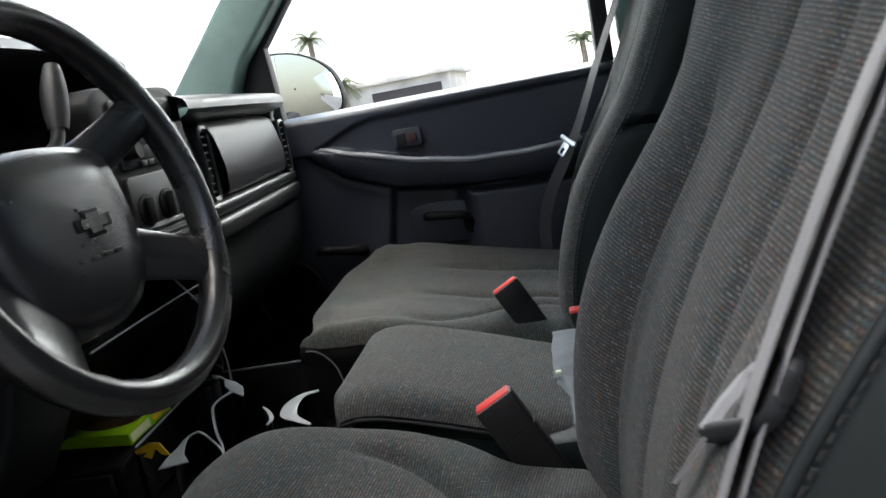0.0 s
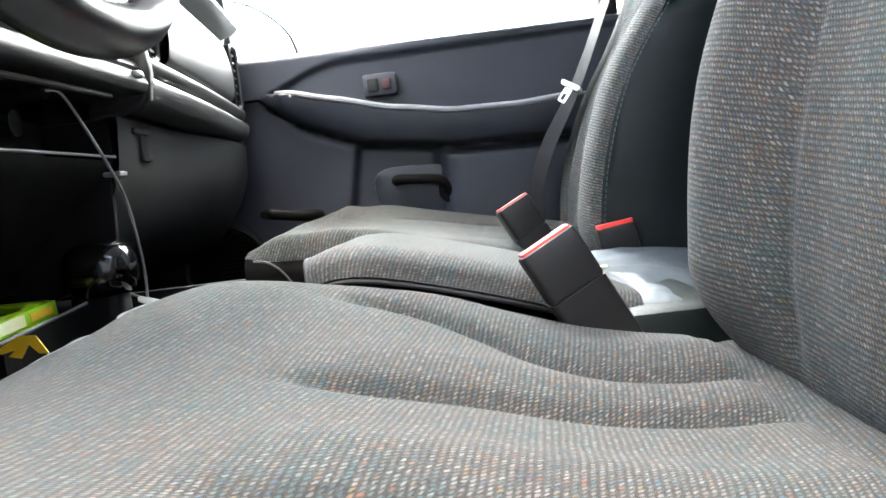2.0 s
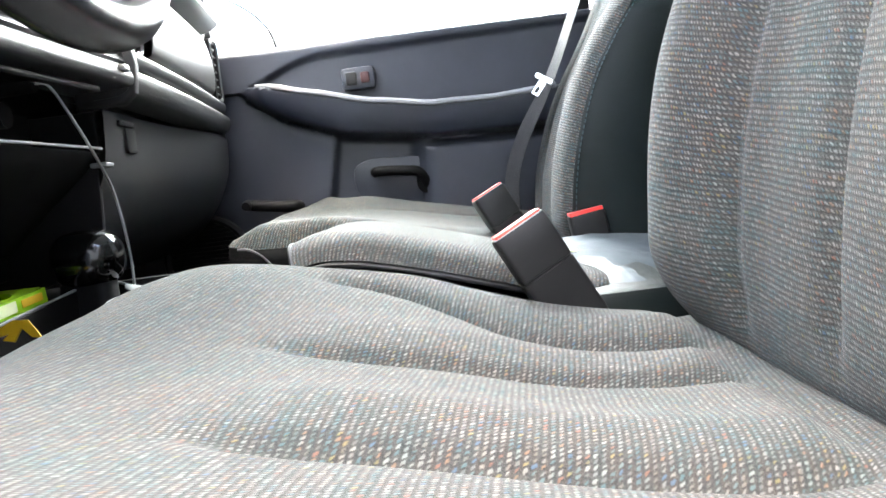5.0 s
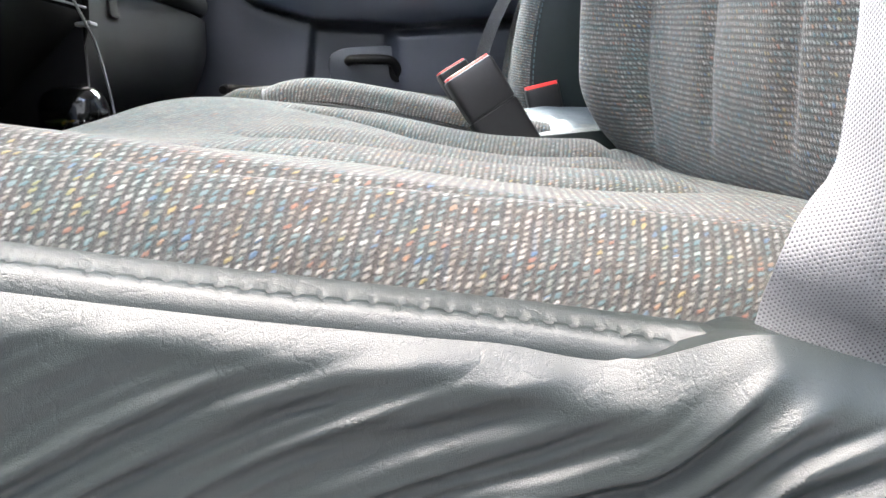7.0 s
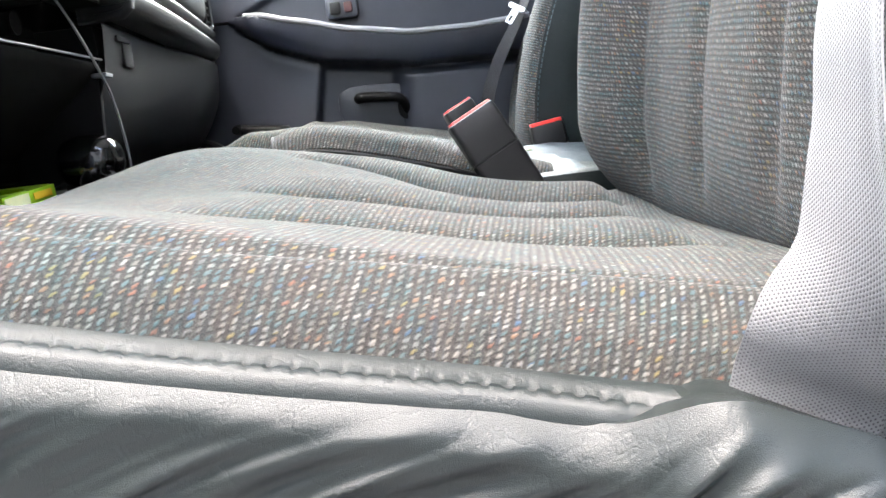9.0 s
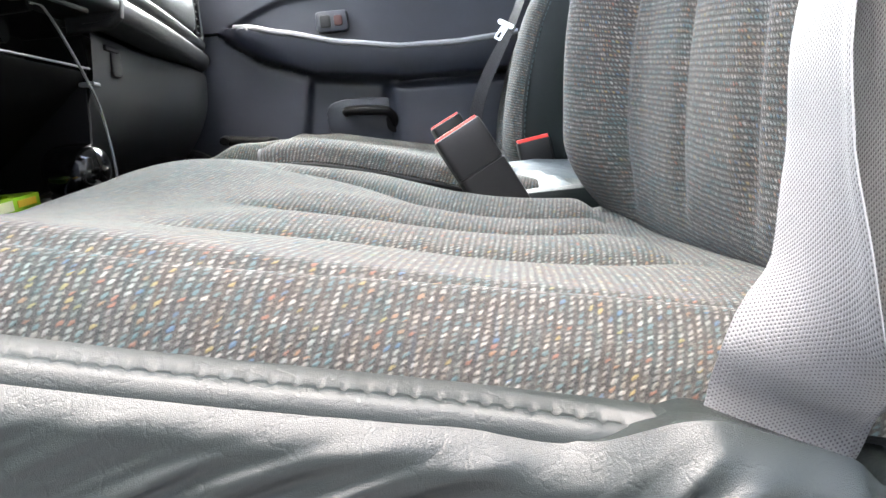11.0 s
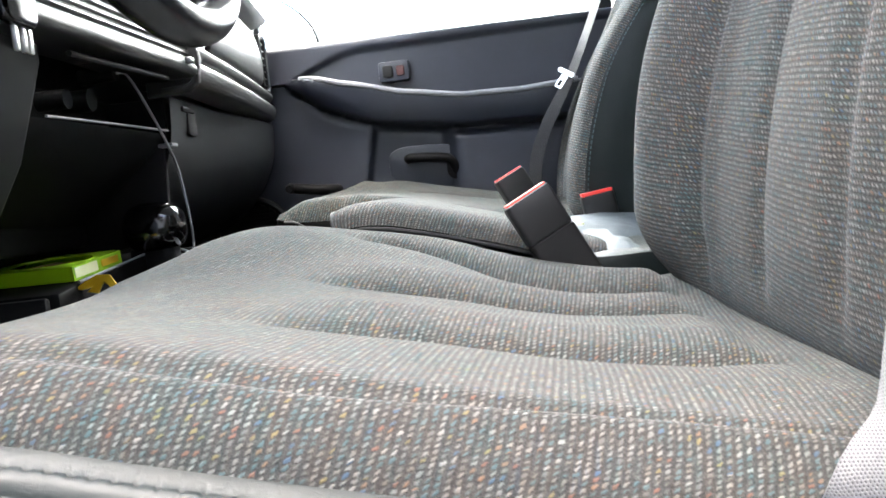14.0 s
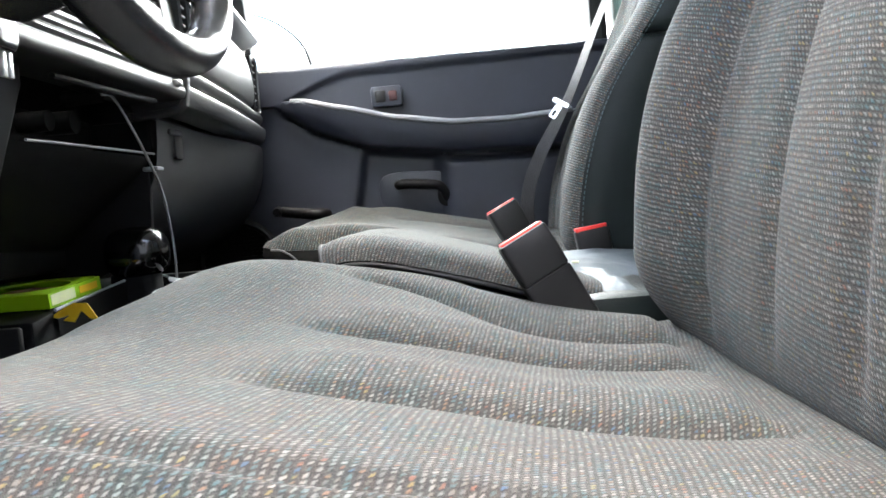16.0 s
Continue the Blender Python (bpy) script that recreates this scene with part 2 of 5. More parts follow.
M_LIGHT_BLOCK = solid("grey_light_blocker", (0.17, 0.175, 0.18), 0.9, scale=0.8, grain=40)
M_DARKWALL = solid("dark_shopfront", (0.06, 0.05, 0.05), 0.6, scale=1.0)
M_PAINT = solid("pale_car_paint", (0.70, 0.71, 0.72), 0.25)
M_BARK = solid("palm_bark", (0.32, 0.26, 0.19), 0.95, scale=5, grain=60, relief=0.6, dist=0.02)
M_LEAF = solid("palm_leaf", (0.14, 0.18, 0.07), 0.6, vary=0.4, scale=2)

M_SKY_GLOW, _hn, _hb = nodes_of("white_sky_glow")
_hb.inputs["Emission Color"].default_value, _hb.inputs["Emission Strength"].default_value = (1.0, 1.0, 1.0, 1), 0.6
_hb.inputs["Base Color"].default_value = (0.8, 0.8, 0.8, 1)


# ---- building helpers ----
AT = [Vector((0, 0, 0))]  # where the group of things now being built has its origin


def origin(x, y, z):
    AT[0] = Vector((x, y, z))


def thing(name, at=(0, 0, 0), label="", category="", group="", kind="", m=None):
    ob = new(name)
    ob.empty_display_size = 0.05
    ob.matrix_basis = Matrix.Translation(AT[0]) @ (m if m is not None else Matrix.Translation(at))
    return tagged(ob, label, category, group, kind)


def place_of(ob):
    return place_of(ob.parent) @ ob.matrix_basis if ob.parent else ob.matrix_basis.copy()


def part(name, bm, material, parent=None, label="", local=False, smooth=True, angle=40, **tags):
    """Links a bmesh as one mesh, under a thing or part where one is given. Coordinates are the world's unless local."""
    if not local:
        bm.transform(Matrix.Translation(AT[0]))
        if parent is not None:
            bm.transform(place_of(parent).inverted())
    bmesh.ops.recalc_face_normals(bm, faces=bm.faces)
    sharp = radians(angle)
    for f in bm.faces:
        f.smooth = smooth
    for e in bm.edges:
        e.smooth = not (len(e.link_faces) == 2 and e.calc_face_angle(0) > sharp)
    me = bpy.data.meshes.new(name)
    bm.to_mesh(me)
    bm.free()
    me.materials.append(material)
    ob = new(name, me)
    ob.parent = parent
    return tagged(ob, label, **tags)


def smoothstep(a, b, x):
    t = min(1, max(0, (x - a) / (b - a)))
    return t * t * (3 - 2 * t)


def bell(x, c, w):
    return math.exp(-((x - c) / w) ** 2)


def spline(pts, n):
    """n points at even steps along a smooth curve through pts."""
    p = [Vector(q) for q in pts]
    ext = [2 * p[0] - p[1], *p, 2 * p[-1] - p[-2]]
    dense = []
    for i in range(1, len(ext) - 2):
        a, b, c, d = ext[i - 1:i + 3]
        for k in range(24):
            t = k / 24
            dense.append(0.5 * (2 * b + (c - a) * t + (2 * a - 5 * b + 4 * c - d) * t * t + (3 * b - a - 3 * c + d) * t ** 3))
    dense.append(p[-1])
    run = [0.0]
    for a, b in zip(dense, dense[1:]):
        run.append(run[-1] + (b - a).length)
    out, j = [], 0
    for k in range(n):
        s = run[-1] * k / (n - 1)
        while j < len(run) - 2 and run[j + 1] < s:
            j += 1
        f = (s - run[j]) / max(1e-9, run[j + 1] - run[j])
        out.append(dense[j].lerp(dense[j + 1], min(1, max(0, f))))
    return out, run[-1]


def grid_mesh(rows, uvs=None, wrap=False):
    """A sheet through rows of points; uvs: (u, v) for each point."""
    bm = bmesh.new()
    layer = bm.loops.layers.uv.new("UVMap") if uvs else None
    vs = [[bm.verts.new(p) for p in r] for r in rows]
    nj = len(rows[0])
    for i in range(len(rows) - 1):
        for j in range(nj if wrap else nj - 1):
            k = (j + 1) % nj
            f = bm.faces.new((vs[i][j], vs[i][k], vs[i + 1][k], vs[i + 1][j]))
            if layer:
                for l, (a, b) in zip(f.loops, ((i, j), (i, k), (i + 1, k), (i + 1, j))):
                    l[layer].uv = uvs[a][b]
    return bm


def box(lo, hi, r=0.0, seg=2):
    """A block between two corners, its edges rounded by r."""
    bm = bmesh.new()
    bmesh.ops.create_cube(bm, size=1)
    lo, hi = Vector(lo), Vector(hi)
    for v in bm.verts:
        v.co = Vector([lo[i] + (v.co[i] + 0.5) * (hi[i] - lo[i]) for i in range(3)])
    if r:
        bmesh.ops.bevel(bm, geom=bm.edges[:], offset=r, segments=seg, profile=0.5, affect="EDGES")
    return bm


def extrude(outline, a, b, axis="y", r=0.0, seg=2):
    """A plate: a closed outline in the plane across axis, from a to b along it."""
    def at(p, d):
        return {"x": (d, p[0], p[1]), "y": (p[0], d, p[1]), "z": (p[0], p[1], d)}[axis]
    bm = bmesh.new()
    f0 = [bm.verts.new(at(p, a)) for p in outline]
    f1 = [bm.verts.new(at(p, b)) for p in outline]
    n = len(outline)
    caps = [bm.faces.new(f0), bm.faces.new(f1)]
    for i in range(n):
        bm.faces.new((f0[i], f0[(i + 1) % n], f1[(i + 1) % n], f1[i]))
    bmesh.ops.recalc_face_normals(bm, faces=bm.faces)
    if r:
        edges = list({e for f in caps for e in f.edges})
        bmesh.ops.bevel(bm, geom=edges, offset=r, segments=seg, profile=0.5, affect="EDGES")
    return bm


def tube(pts, r, n=40, sides=10, closed_ends=True):
    """A round bar along a smooth curve; r: a radius or a function of the share of the length."""
    line, _ = spline(pts, n)
    rows, up = [], Vector((0.3, 0.2, 1)).normalized()
    for i, p in enumerate(line):
        t = (line[min(n - 1, i + 1)] - line[max(0, i - 1)]).normalized()
        a = t.cross(up)
        a = a.normalized() if a.length > 1e-4 else Vector((1, 0, 0))
        b = a.cross(t)
        rad = r(i / (n - 1)) if callable(r) else r
        rows.append([p + rad * (math.cos(k * 2 * math.pi / sides) * a + math.sin(k * 2 * math.pi / sides) * b) for k in range(sides)])
    bm = grid_mesh(rows, wrap=True)
    if closed_ends:
        bm.verts.ensure_lookup_table()
        bm.faces.new([bm.verts[k] for k in range(sides)])
        bm.faces.new([bm.verts[(n - 1) * sides + k] for k in range(sides)])
    return bm


def rounded_rect(w, h, r, seg=6, cx=0.0, cy=0.0):
    out = []
    for sx, sy, a0 in ((1, 1, 0), (-1, 1, 90), (-1, -1, 180), (1, -1, 270)):
        for k in range(seg + 1):
            a = radians(a0 + 90 * k / seg)
            out.append((cx + sx * (w / 2 - r) + r * math.cos(a), cy + sy * (h / 2 - r) + r * math.sin(a)))
    return out


def strap(pts, widths, facing, thick=0.0014, n=70, m=16, curl=None):
    """A belt along a curve: widths and facings (unit vectors across the flat) at the points given; curl: how far one edge bends up, by share of the length."""
    line, length = spline(pts, n)
    marks = [0.0]
    for j in range(1, len(pts)):
        marks.append(spline(pts[:j + 1], 2)[1] if j < len(pts) - 1 else length)
    rows, uvs = [], []
    for side in (1, -1):
        rr, uu = [], []
        for i, p in enumerate(line):
            d = length * i / (n - 1)
            k = max(j for j in range(len(widths) - 1) if marks[j] <= d + 1e-9)
            s = k + (d - marks[k]) / (marks[k + 1] - marks[k])
            w = widths[k] + (widths[k + 1] - widths[k]) * (s - k)
            f = Vector(facing[k]).lerp(Vector(facing[k + 1]), s - k).normalized()
            t = (line[min(n - 1, i + 1)] - line[max(0, i - 1)]).normalized()
            c = t.cross(f).normalized()
            f = c.cross(t)
            up = curl(i / (n - 1)) if curl else 0.0
            rr.append([p + c * (w * (j / m - 0.5) * (1 - 0.04 * min(1, up / 0.01))) + f * (side * thick * (0.5 if 0 < j < m else 0.2) + up * smoothstep(0.30, 0.0, j / m) ** 1.3) for j in range(m + 1)])
            uu.append([(w * j / m, length * i / (n - 1)) for j in range(m + 1)])
        rows.append(rr), uvs.append(uu)
    loop = [rows[0][i] + rows[1][i][::-1] for i in range(n)]
    luv = [uvs[0][i] + uvs[1][i][::-1] for i in range(n)]
    return grid_mesh(loop, luv, wrap=True)


def pad(profile, y0, y1, off, ns, ny, shift=None):
    """Upholstery: a side profile of (x, z), drawn across from y0 to y1 and raised along its normal by off(s, y); s in metres."""
    line, length = spline([(x, 0, z) for x, z in profile], ns)
    rows, uvs = [], []
    for j in range(ny + 1):
        y = y0 + (y1 - y0) * j / ny
        rr, uu = [], []
        for i, p in enumerate(line):
            t = (line[min(ns - 1, i + 1)] - line[max(0, i - 1)]).normalized()
            n = Vector((t.z, 0, -t.x))
            s = length * i / (ns - 1)
            q = p + n * off(s, y)
            sx, sy, sz = shift(s, y) if shift else (0, 0, 0)
            rr.append(Vector((q.x + sx, y + sy, q.z + sz)))
            uu.append((s, y))
        rows.append(rr), uvs.append(uu)
    run = 0.0
    for j in range(1, ny + 1):
        run += (rows[j][ns // 2] - rows[j - 1][ns // 2]).length
        uvs[j] = [(u, y0 + run) for u, _ in uvs[j]]
    return grid_mesh(rows, uvs), rows, length


def dashes(line, every, long, r, sides=5):
    """Short stitches along a line of points."""
    bm = bmesh.new()
    run, nxt = 0.0, 0.0
    for a, b in zip(line, line[1:]):
        d = (b - a).length
        while nxt < run + d:
            p = a.lerp(b, (nxt - run) / d)
            t = (b - a).normalized()
            q = t.to_track_quat("Z", "Y").to_matrix().to_4x4()
            bmesh.ops.create_cone(bm, cap_ends=True, segments=sides, radius1=r, radius2=r, depth=long, matrix=Matrix.Translation(p) @ q)
            nxt += every
        run += d
    return bm
origin(0.172, 0, -0.022)
# ---- the cab shell ----
def shell():
    floor = part("floor", box((-1.15, -0.03, -0.01), (0.95, 1.57, 0.022), 0.004), M_CARPET, label="black carpeted truck cab floor", category="floor", kind="structure")
    hump = []
    for i in range(9):
        x = -1.1 + 1.9 * i / 8
        w, h = 0.17, 0.20 - 0.08 * i / 8
        hump.append([Vector((x, 0.75 + w * math.cos(a) * 1.2, 0.022 + max(0.001, h * math.sin(a) ** 0.6))) for a in [math.pi * k / 14 for k in range(15)]])
    part("floor_tunnel", grid_mesh(hump), M_CARPET, floor, "black carpeted transmission tunnel")
    part("ceiling", box((-0.36, -0.04, 1.40), (0.98, 1.56, 1.46), 0.01), M_HEADLINER, label="grey cloth headliner of the cab", category="ceiling", kind="structure")
    part("wall_front", box((-1.19, -0.04, -0.03), (-1.15, 1.56, 0.93), 0.005), M_BLACK, label="black bulkhead behind the dashboard", category="wall", kind="structure")
    back = thing("wall_back", (0.96, 0.75, 0), "grey rear cab wall with a wide window", "wall", kind="structure")
    for lo, hi in (((0.95, -0.04, -0.03), (0.99, 1.56, 0.86)), ((0.95, -0.04, 1.28), (0.99, 1.56, 1.40)), ((0.95, -0.04, 0.86), (0.99, 0.12, 1.28)), ((0.95, 1.40, 0.86), (0.99, 1.56, 1.28))):
        part("panel", box(lo, hi, 0.006), M_PILLAR, back)
    part("pane", box((0.965, 0.12, 0.86), (0.972, 1.40, 1.28)), M_GLASS, back).visible_shadow = False
    # rocker and rear pillar of the open driver's doorway
    part("door_sill", box((-0.80, -0.09, -0.12), (0.95, -0.03, 0.02), 0.015), M_SHADOW, label="dark doorway sill of the open driver's door", category="sill", kind="structure")
    part("pillar_driver", box((0.43, -0.14, 0.02), (0.66, -0.062, 1.40), 0.02, 3), M_PILLAR, label="grey pillar behind the driver's doorway", category="pillar", kind="structure")
    part("wall_driver_front", box((-1.15, -0.09, -0.03), (-0.70, -0.035, 0.90), 0.01), M_SHADOW, label="dark kick panel beside the driver's footwell", category="wall", kind="structure")
    part("wall_driver_back", box((0.665, -0.10, -0.03), (0.945, -0.05, 0.90), 0.01), M_DOOR, label="graphite rear side panel of the cab", category="wall", kind="structure")
    for y0, y1, nm in ((-0.06, 0.02, "windscreen_pillar"), (1.47, 1.55, "windscreen_pillar")):
        out = [(-0.79, 0.93), (-0.775, 0.976), (-0.60, 1.175), (-0.36, 1.41), (-0.24, 1.41), (-0.475, 1.147), (-0.59, 1.02), (-0.65, 0.90)]
        part(nm, extrude(out, y0, y1, "y", 0.012, 3), M_PILLAR, label="grey-green windscreen pillar trim, slanting", category="pillar", kind="structure")
    ws = extrude([(-0.84, 0.99), (-0.40, 1.405), (-0.39, 1.405), (-0.83, 0.99)], 0.02, 1.47, "y")
    part("windscreen", ws, M_GLASS, label="clear slanting windscreen", category="windscreen", kind="structure").visible_shadow = False
    part("cowl", box((-1.17, -0.02, 0.90), (-0.80, 1.52, 0.945), 0.01), M_BLACK, label="black cowl under the windscreen", category="cowl", kind="structure")
    part("bonnet", box((-2.15, -0.10, 0.78), (-1.19, 1.62, 0.93), 0.05, 4), M_PAINT, label="pale painted bonnet beyond the windscreen", category="bonnet", kind="structure")


def surroundings():
    """Added out of view to block low skylight: the swung-out driver's door and a wall across the bay."""
    m = Matrix.Translation((-0.66, -0.07, 0)) @ Matrix.Rotation(radians(-68), 4, "Z")
    door = thing("door_2", m=m, label="unseen open driver's door, added to cut low skylight", category="door", kind="structure")
    part("trim_panel", box((0, -0.10, 0.05), (0.98, 0.0, 0.86), 0.02, 3), M_DOOR, door, local=True)
    # invented wall: darkens what the skirt reflects and cuts fill from the driver's side
    part("wall_light_block", box((-7, -3.4, -0.75), (7, -3.2, 3.6), 0.02), M_LIGHT_BLOCK, label="unseen plain grey wall, added to block low skylight", category="wall", kind="structure")
    part("window_frame", extrude([(0.05, 0.86), (0.45, 1.38), (0.98, 1.38), (0.98, 0.86), (0.94, 0.86), (0.94, 1.34), (0.47, 1.34), (0.11, 0.86)], -0.07, -0.03, "y", 0.006), M_SHADOW, door, local=True)


def crease(x):
    pts = [(-0.50, 0.80), (-0.432, 0.789), (-0.345, 0.766), (-0.221, 0.734), (-0.098, 0.714), (0.025, 0.711), (0.12, 0.716), (0.30, 0.735)]
    for (a, p), (b, q) in zip(pts, pts[1:]):
        if x <= b:
            return p + (q - p) * smoothstep(a, b, x) * 0.3 + (q - p) * 0.7 * max(0, (x - a) / (b - a))
    return pts[-1][1]


def arm_low(x):
    pts = [(-0.50, 0.795), (-0.476, 0.772), (-0.408, 0.725), (-0.295, 0.681), (-0.105, 0.655), (0.076, 0.650), (0.30, 0.66)]
    for (a, p), (b, q) in zip(pts, pts[1:]):
        if x <= b:
            return p + (q - p) * max(0, (x - a) / (b - a))
    return pts[-1][1]


def pad_top(x):
    return 0.785 + 0.065 * smoothstep(-0.49, -0.30, x) ** 0.55 + 0.006 * smoothstep(-0.3, 0.2, x)


def door_face(x, z):
    """How far the door's trim stands inwards at (x, z)."""
    c, l, u = crease(x), arm_low(x), pad_top(x)
    fade = smoothstep(-0.485, -0.43, x)
    d = 0.0
    if z > u:
        d = 0.012
    elif z > c + 0.004:
        d = 0.012 - 0.010 * smoothstep(u, u - 0.012, z) * fade
    elif z > l:
        k = max(0, (c - z) / max(0.004, c - l))
        d = 0.055 * fade * (1 - 0.42 * k ** 2.2) + 0.012 * (1 - fade)
        d *= smoothstep(c + 0.004, c - 0.003, z) * 0.85 + 0.15
    else:
        d = -0.004 * smoothstep(l - 0.03, l - 0.004, z) * fade + 0.03 * fade * smoothstep(l - 0.007, l, z)
        step = smoothstep(-0.305, -0.29, x + 0.22 * (0.69 - z)) * smoothstep(0.02, -0.02, x + 0.14)
        d += -0.020 * step * smoothstep(l - 0.002, l - 0.02, z)
        d += 0.012 * smoothstep(-0.14, -0.10, x) * smoothstep(l - 0.01, l - 0.03, z)
    return d


def passenger_door():
    d = thing("door_1", (-0.15, 1.56, 0.02), "closed graphite passenger door with moulded armrest", "door", kind="structure")
    nx, rows = 150, []
    zs = [0.02 + 0.30 * k / 12 for k in range(12)] + [0.32 + 0.538 * k / 130 for k in range(131)]
    for z in zs:
        rows.append([Vector((-0.68 + 0.94 * i / nx, 1.51 - door_face(-0.68 + 0.94 * i / nx, z), z)) for i in range(nx + 1)])
    # rounded inner edge, broad sill rising to the glass, then down the far side
    for y, z in ((1.4995, 0.8635), (1.5035, 0.8675), (1.510, 0.8700), (1.525, 0.8735), (1.545, 0.8775), (1.560, 0.8790), (1.60, 0.86), (1.62, 0.02)):
        rows.append([Vector((-0.68 + 0.94 * i / nx, y, z)) for i in range(nx + 1)])
    part("trim_panel", grid_mesh(rows), M_DOOR, d, angle=60)
    # ridge along the armrest, its window reflection put into a pale colour
    line = [(-0.45 + 0.60 * k / 24, 1.455 + 0.03 * smoothstep(-0.40, -0.45, -0.45 + 0.60 * k / 24), crease(-0.45 + 0.60 * k / 24) + 0.001) for k in range(25)]
    part("armrest_highlight", tube(line, 0.0062, 60, 8), M_RIDGE_HIGHLIGHT, d, "armrest ridge coloured pale as its window reflection")
    # window frame and glass
    part("front_frame", extrude([(-0.66, 0.865), (-0.665, 0.93), (-0.585, 1.04), (-0.49, 1.16), (-0.27, 1.40), (-0.235, 1.40), (-0.46, 1.15), (-0.545, 1.05), (-0.535, 0.865)], 1.53, 1.57, "y", 0.006), M_SHADOW, d, "dark door frame with a blanked front corner")
    part("rear_frame", extrude([(0.213, 0.85), (0.25, 0.85), (0.25, 1.40), (0.213, 1.40)], 1.52, 1.58, "y", 0.006), M_SHADOW, d)
    part("top_frame", box((-0.26, 1.53, 1.37), (0.25, 1.57, 1.40), 0.006), M_SHADOW, d)
    pane = extrude([(-0.54, 0.84), (-0.53, 1.05), (-0.45, 1.15), (-0.235, 1.38), (0.22, 1.38), (0.22, 0.84)], 1.548, 1.552, "y")
    part("pane", pane, M_GLASS, d, "clear raised side window").visible_shadow = False
    # switch plate
    sw = part("switch_plate", extrude(rounded_rect(0.068, 0.044, 0.008, 5, -0.242, 0.786), 1.488, 1.507, "y", 0.003), M_DOOR, d, "graphite lock switch plate")
    part("switch", extrude(rounded_rect(0.022, 0.026, 0.004, 3, -0.256, 0.786), 1.483, 1.492, "y", 0.002), M_SHADOW, sw)
    part("switch", extrude(rounded_rect(0.018, 0.022, 0.004, 3, -0.228, 0.786), 1.483, 1.492, "y", 0.002), solid("dull_red_plastic", (0.045, 0.012, 0.012), 0.5), sw, "dull red rocker switch")
    # pull handle in its oval plate
    oval = [(-0.188 + 0.092 * math.copysign(abs(math.cos(a)) ** 0.6, math.cos(a)), 0.572 + 0.048 * math.copysign(abs(math.sin(a)) ** 0.7, math.sin(a)) - 0.1 * (math.cos(a)) * 0.09) for a in [2 * math.pi * k / 40 for k in range(40)]]
    pl = part("handle_plate", extrude(oval, 1.520, 1.531, "y", 0.002), M_DOOR, d)
    part("handle_cup", extrude(rounded_rect(0.045, 0.05, 0.02, 6, -0.128, 0.562), 1.512, 1.522, "y", 0.002), M_BLACK, pl, "black finger cup")
    part("door_handle", tube([(-0.235, 1.512, 0.592), (-0.225, 1.500, 0.594), (-0.18, 1.497, 0.590), (-0.145, 1.500, 0.584), (-0.132, 1.512, 0.565), (-0.13, 1.522, 0.552)], 0.0105, 30, 10), M_BLACK, pl, "black pull handle")
    # window crank
    ck = part("window_crank", tube([(-0.40, 1.505, 0.540), (-0.41, 1.492, 0.543), (-0.45, 1.486, 0.549), (-0.492, 1.484, 0.556)], lambda t: 0.012 + 0.004 * bell(t, 0, 0.25), 24, 10), M_BLACK, d, "black window crank")
    part("knob", tube([(-0.500, 1.488, 0.557), (-0.500, 1.462, 0.555)], lambda t: 0.012 * (1 - 0.3 * t * t), 10, 12), M_BLACK, ck)
    # loudspeaker grille
    ring = [[Vector((-0.60 + (0.085 + 0.009 * math.cos(b)) * math.cos(a), 1.502 - 0.009 * math.sin(b), 0.455 + (0.085 + 0.009 * math.cos(b)) * math.sin(a))) for b in [2 * math.pi * k / 8 for k in range(8)]] for a in [2 * math.pi * k / 48 for k in range(49)]]
    sp = part("speaker_ring", grid_mesh(ring, wrap=True), M_SHADOW, d)
    part("speaker_backing", extrude([(-0.60 + 0.084 * math.cos(a), 0.455 + 0.084 * math.sin(a)) for a in [2 * math.pi * k / 32 for k in range(32)]], 1.500, 1.509, "y"), M_BLACK, sp)
    for k in range(19):
        z = 0.455 + 0.0085 * (k - 9)
        h = math.sqrt(max(0.0001, 0.084 ** 2 - (z - 0.455) ** 2))
        part("slat", box((-0.60 - h, 1.496, z - 0.0018), (-0.60 + h, 1.503, z + 0.0018), 0.0006, 1), M_BLACK, sp)
    # outer wall behind the dash and behind the door
    part("wall_passenger_front", box((-1.15, 1.52, -0.03), (-0.68, 1.60, 0.93), 0.01), M_SHADOW, label="dark kick panel beside the passenger footwell", category="wall", kind="structure")
    part("wall_passenger_back", box((0.27, 1.52, -0.03), (0.98, 1.60, 0.90), 0.01), M_DOOR, label="graphite rear side panel of the cab", category="wall", kind="structure")
    part("pillar_passenger", box((0.27, 1.51, 0.90), (0.44, 1.60, 1.40), 0.02), M_PILLAR, label="grey pillar behind the passenger door", category="pillar", kind="structure")


shell()
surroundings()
passenger_door()


# ---- seats ----
origin(0, 0, 0)


def arch(y, a, b, ra, rb):
    """0 at the edges a and b, 1 inside, round over ra and rb."""
    k = min(1, max(0, (y - a) / ra))
    m = min(1, max(0, (b - y) / rb))
    return math.sqrt(max(0, 1 - (1 - k) ** 2)) * math.sqrt(max(0, 1 - (1 - m) ** 2))


CUSHION = [(0.36, 0.312), (0.30, 0.327), (0.165, 0.361), (0.119, 0.372), (0.027, 0.395), (-0.058, 0.4165), (-0.11, 0.4285), (-0.155, 0.432), (-0.20, 0.418), (-0.235, 0.38), (-0.25, 0.32), (-0.245, 0.22)]
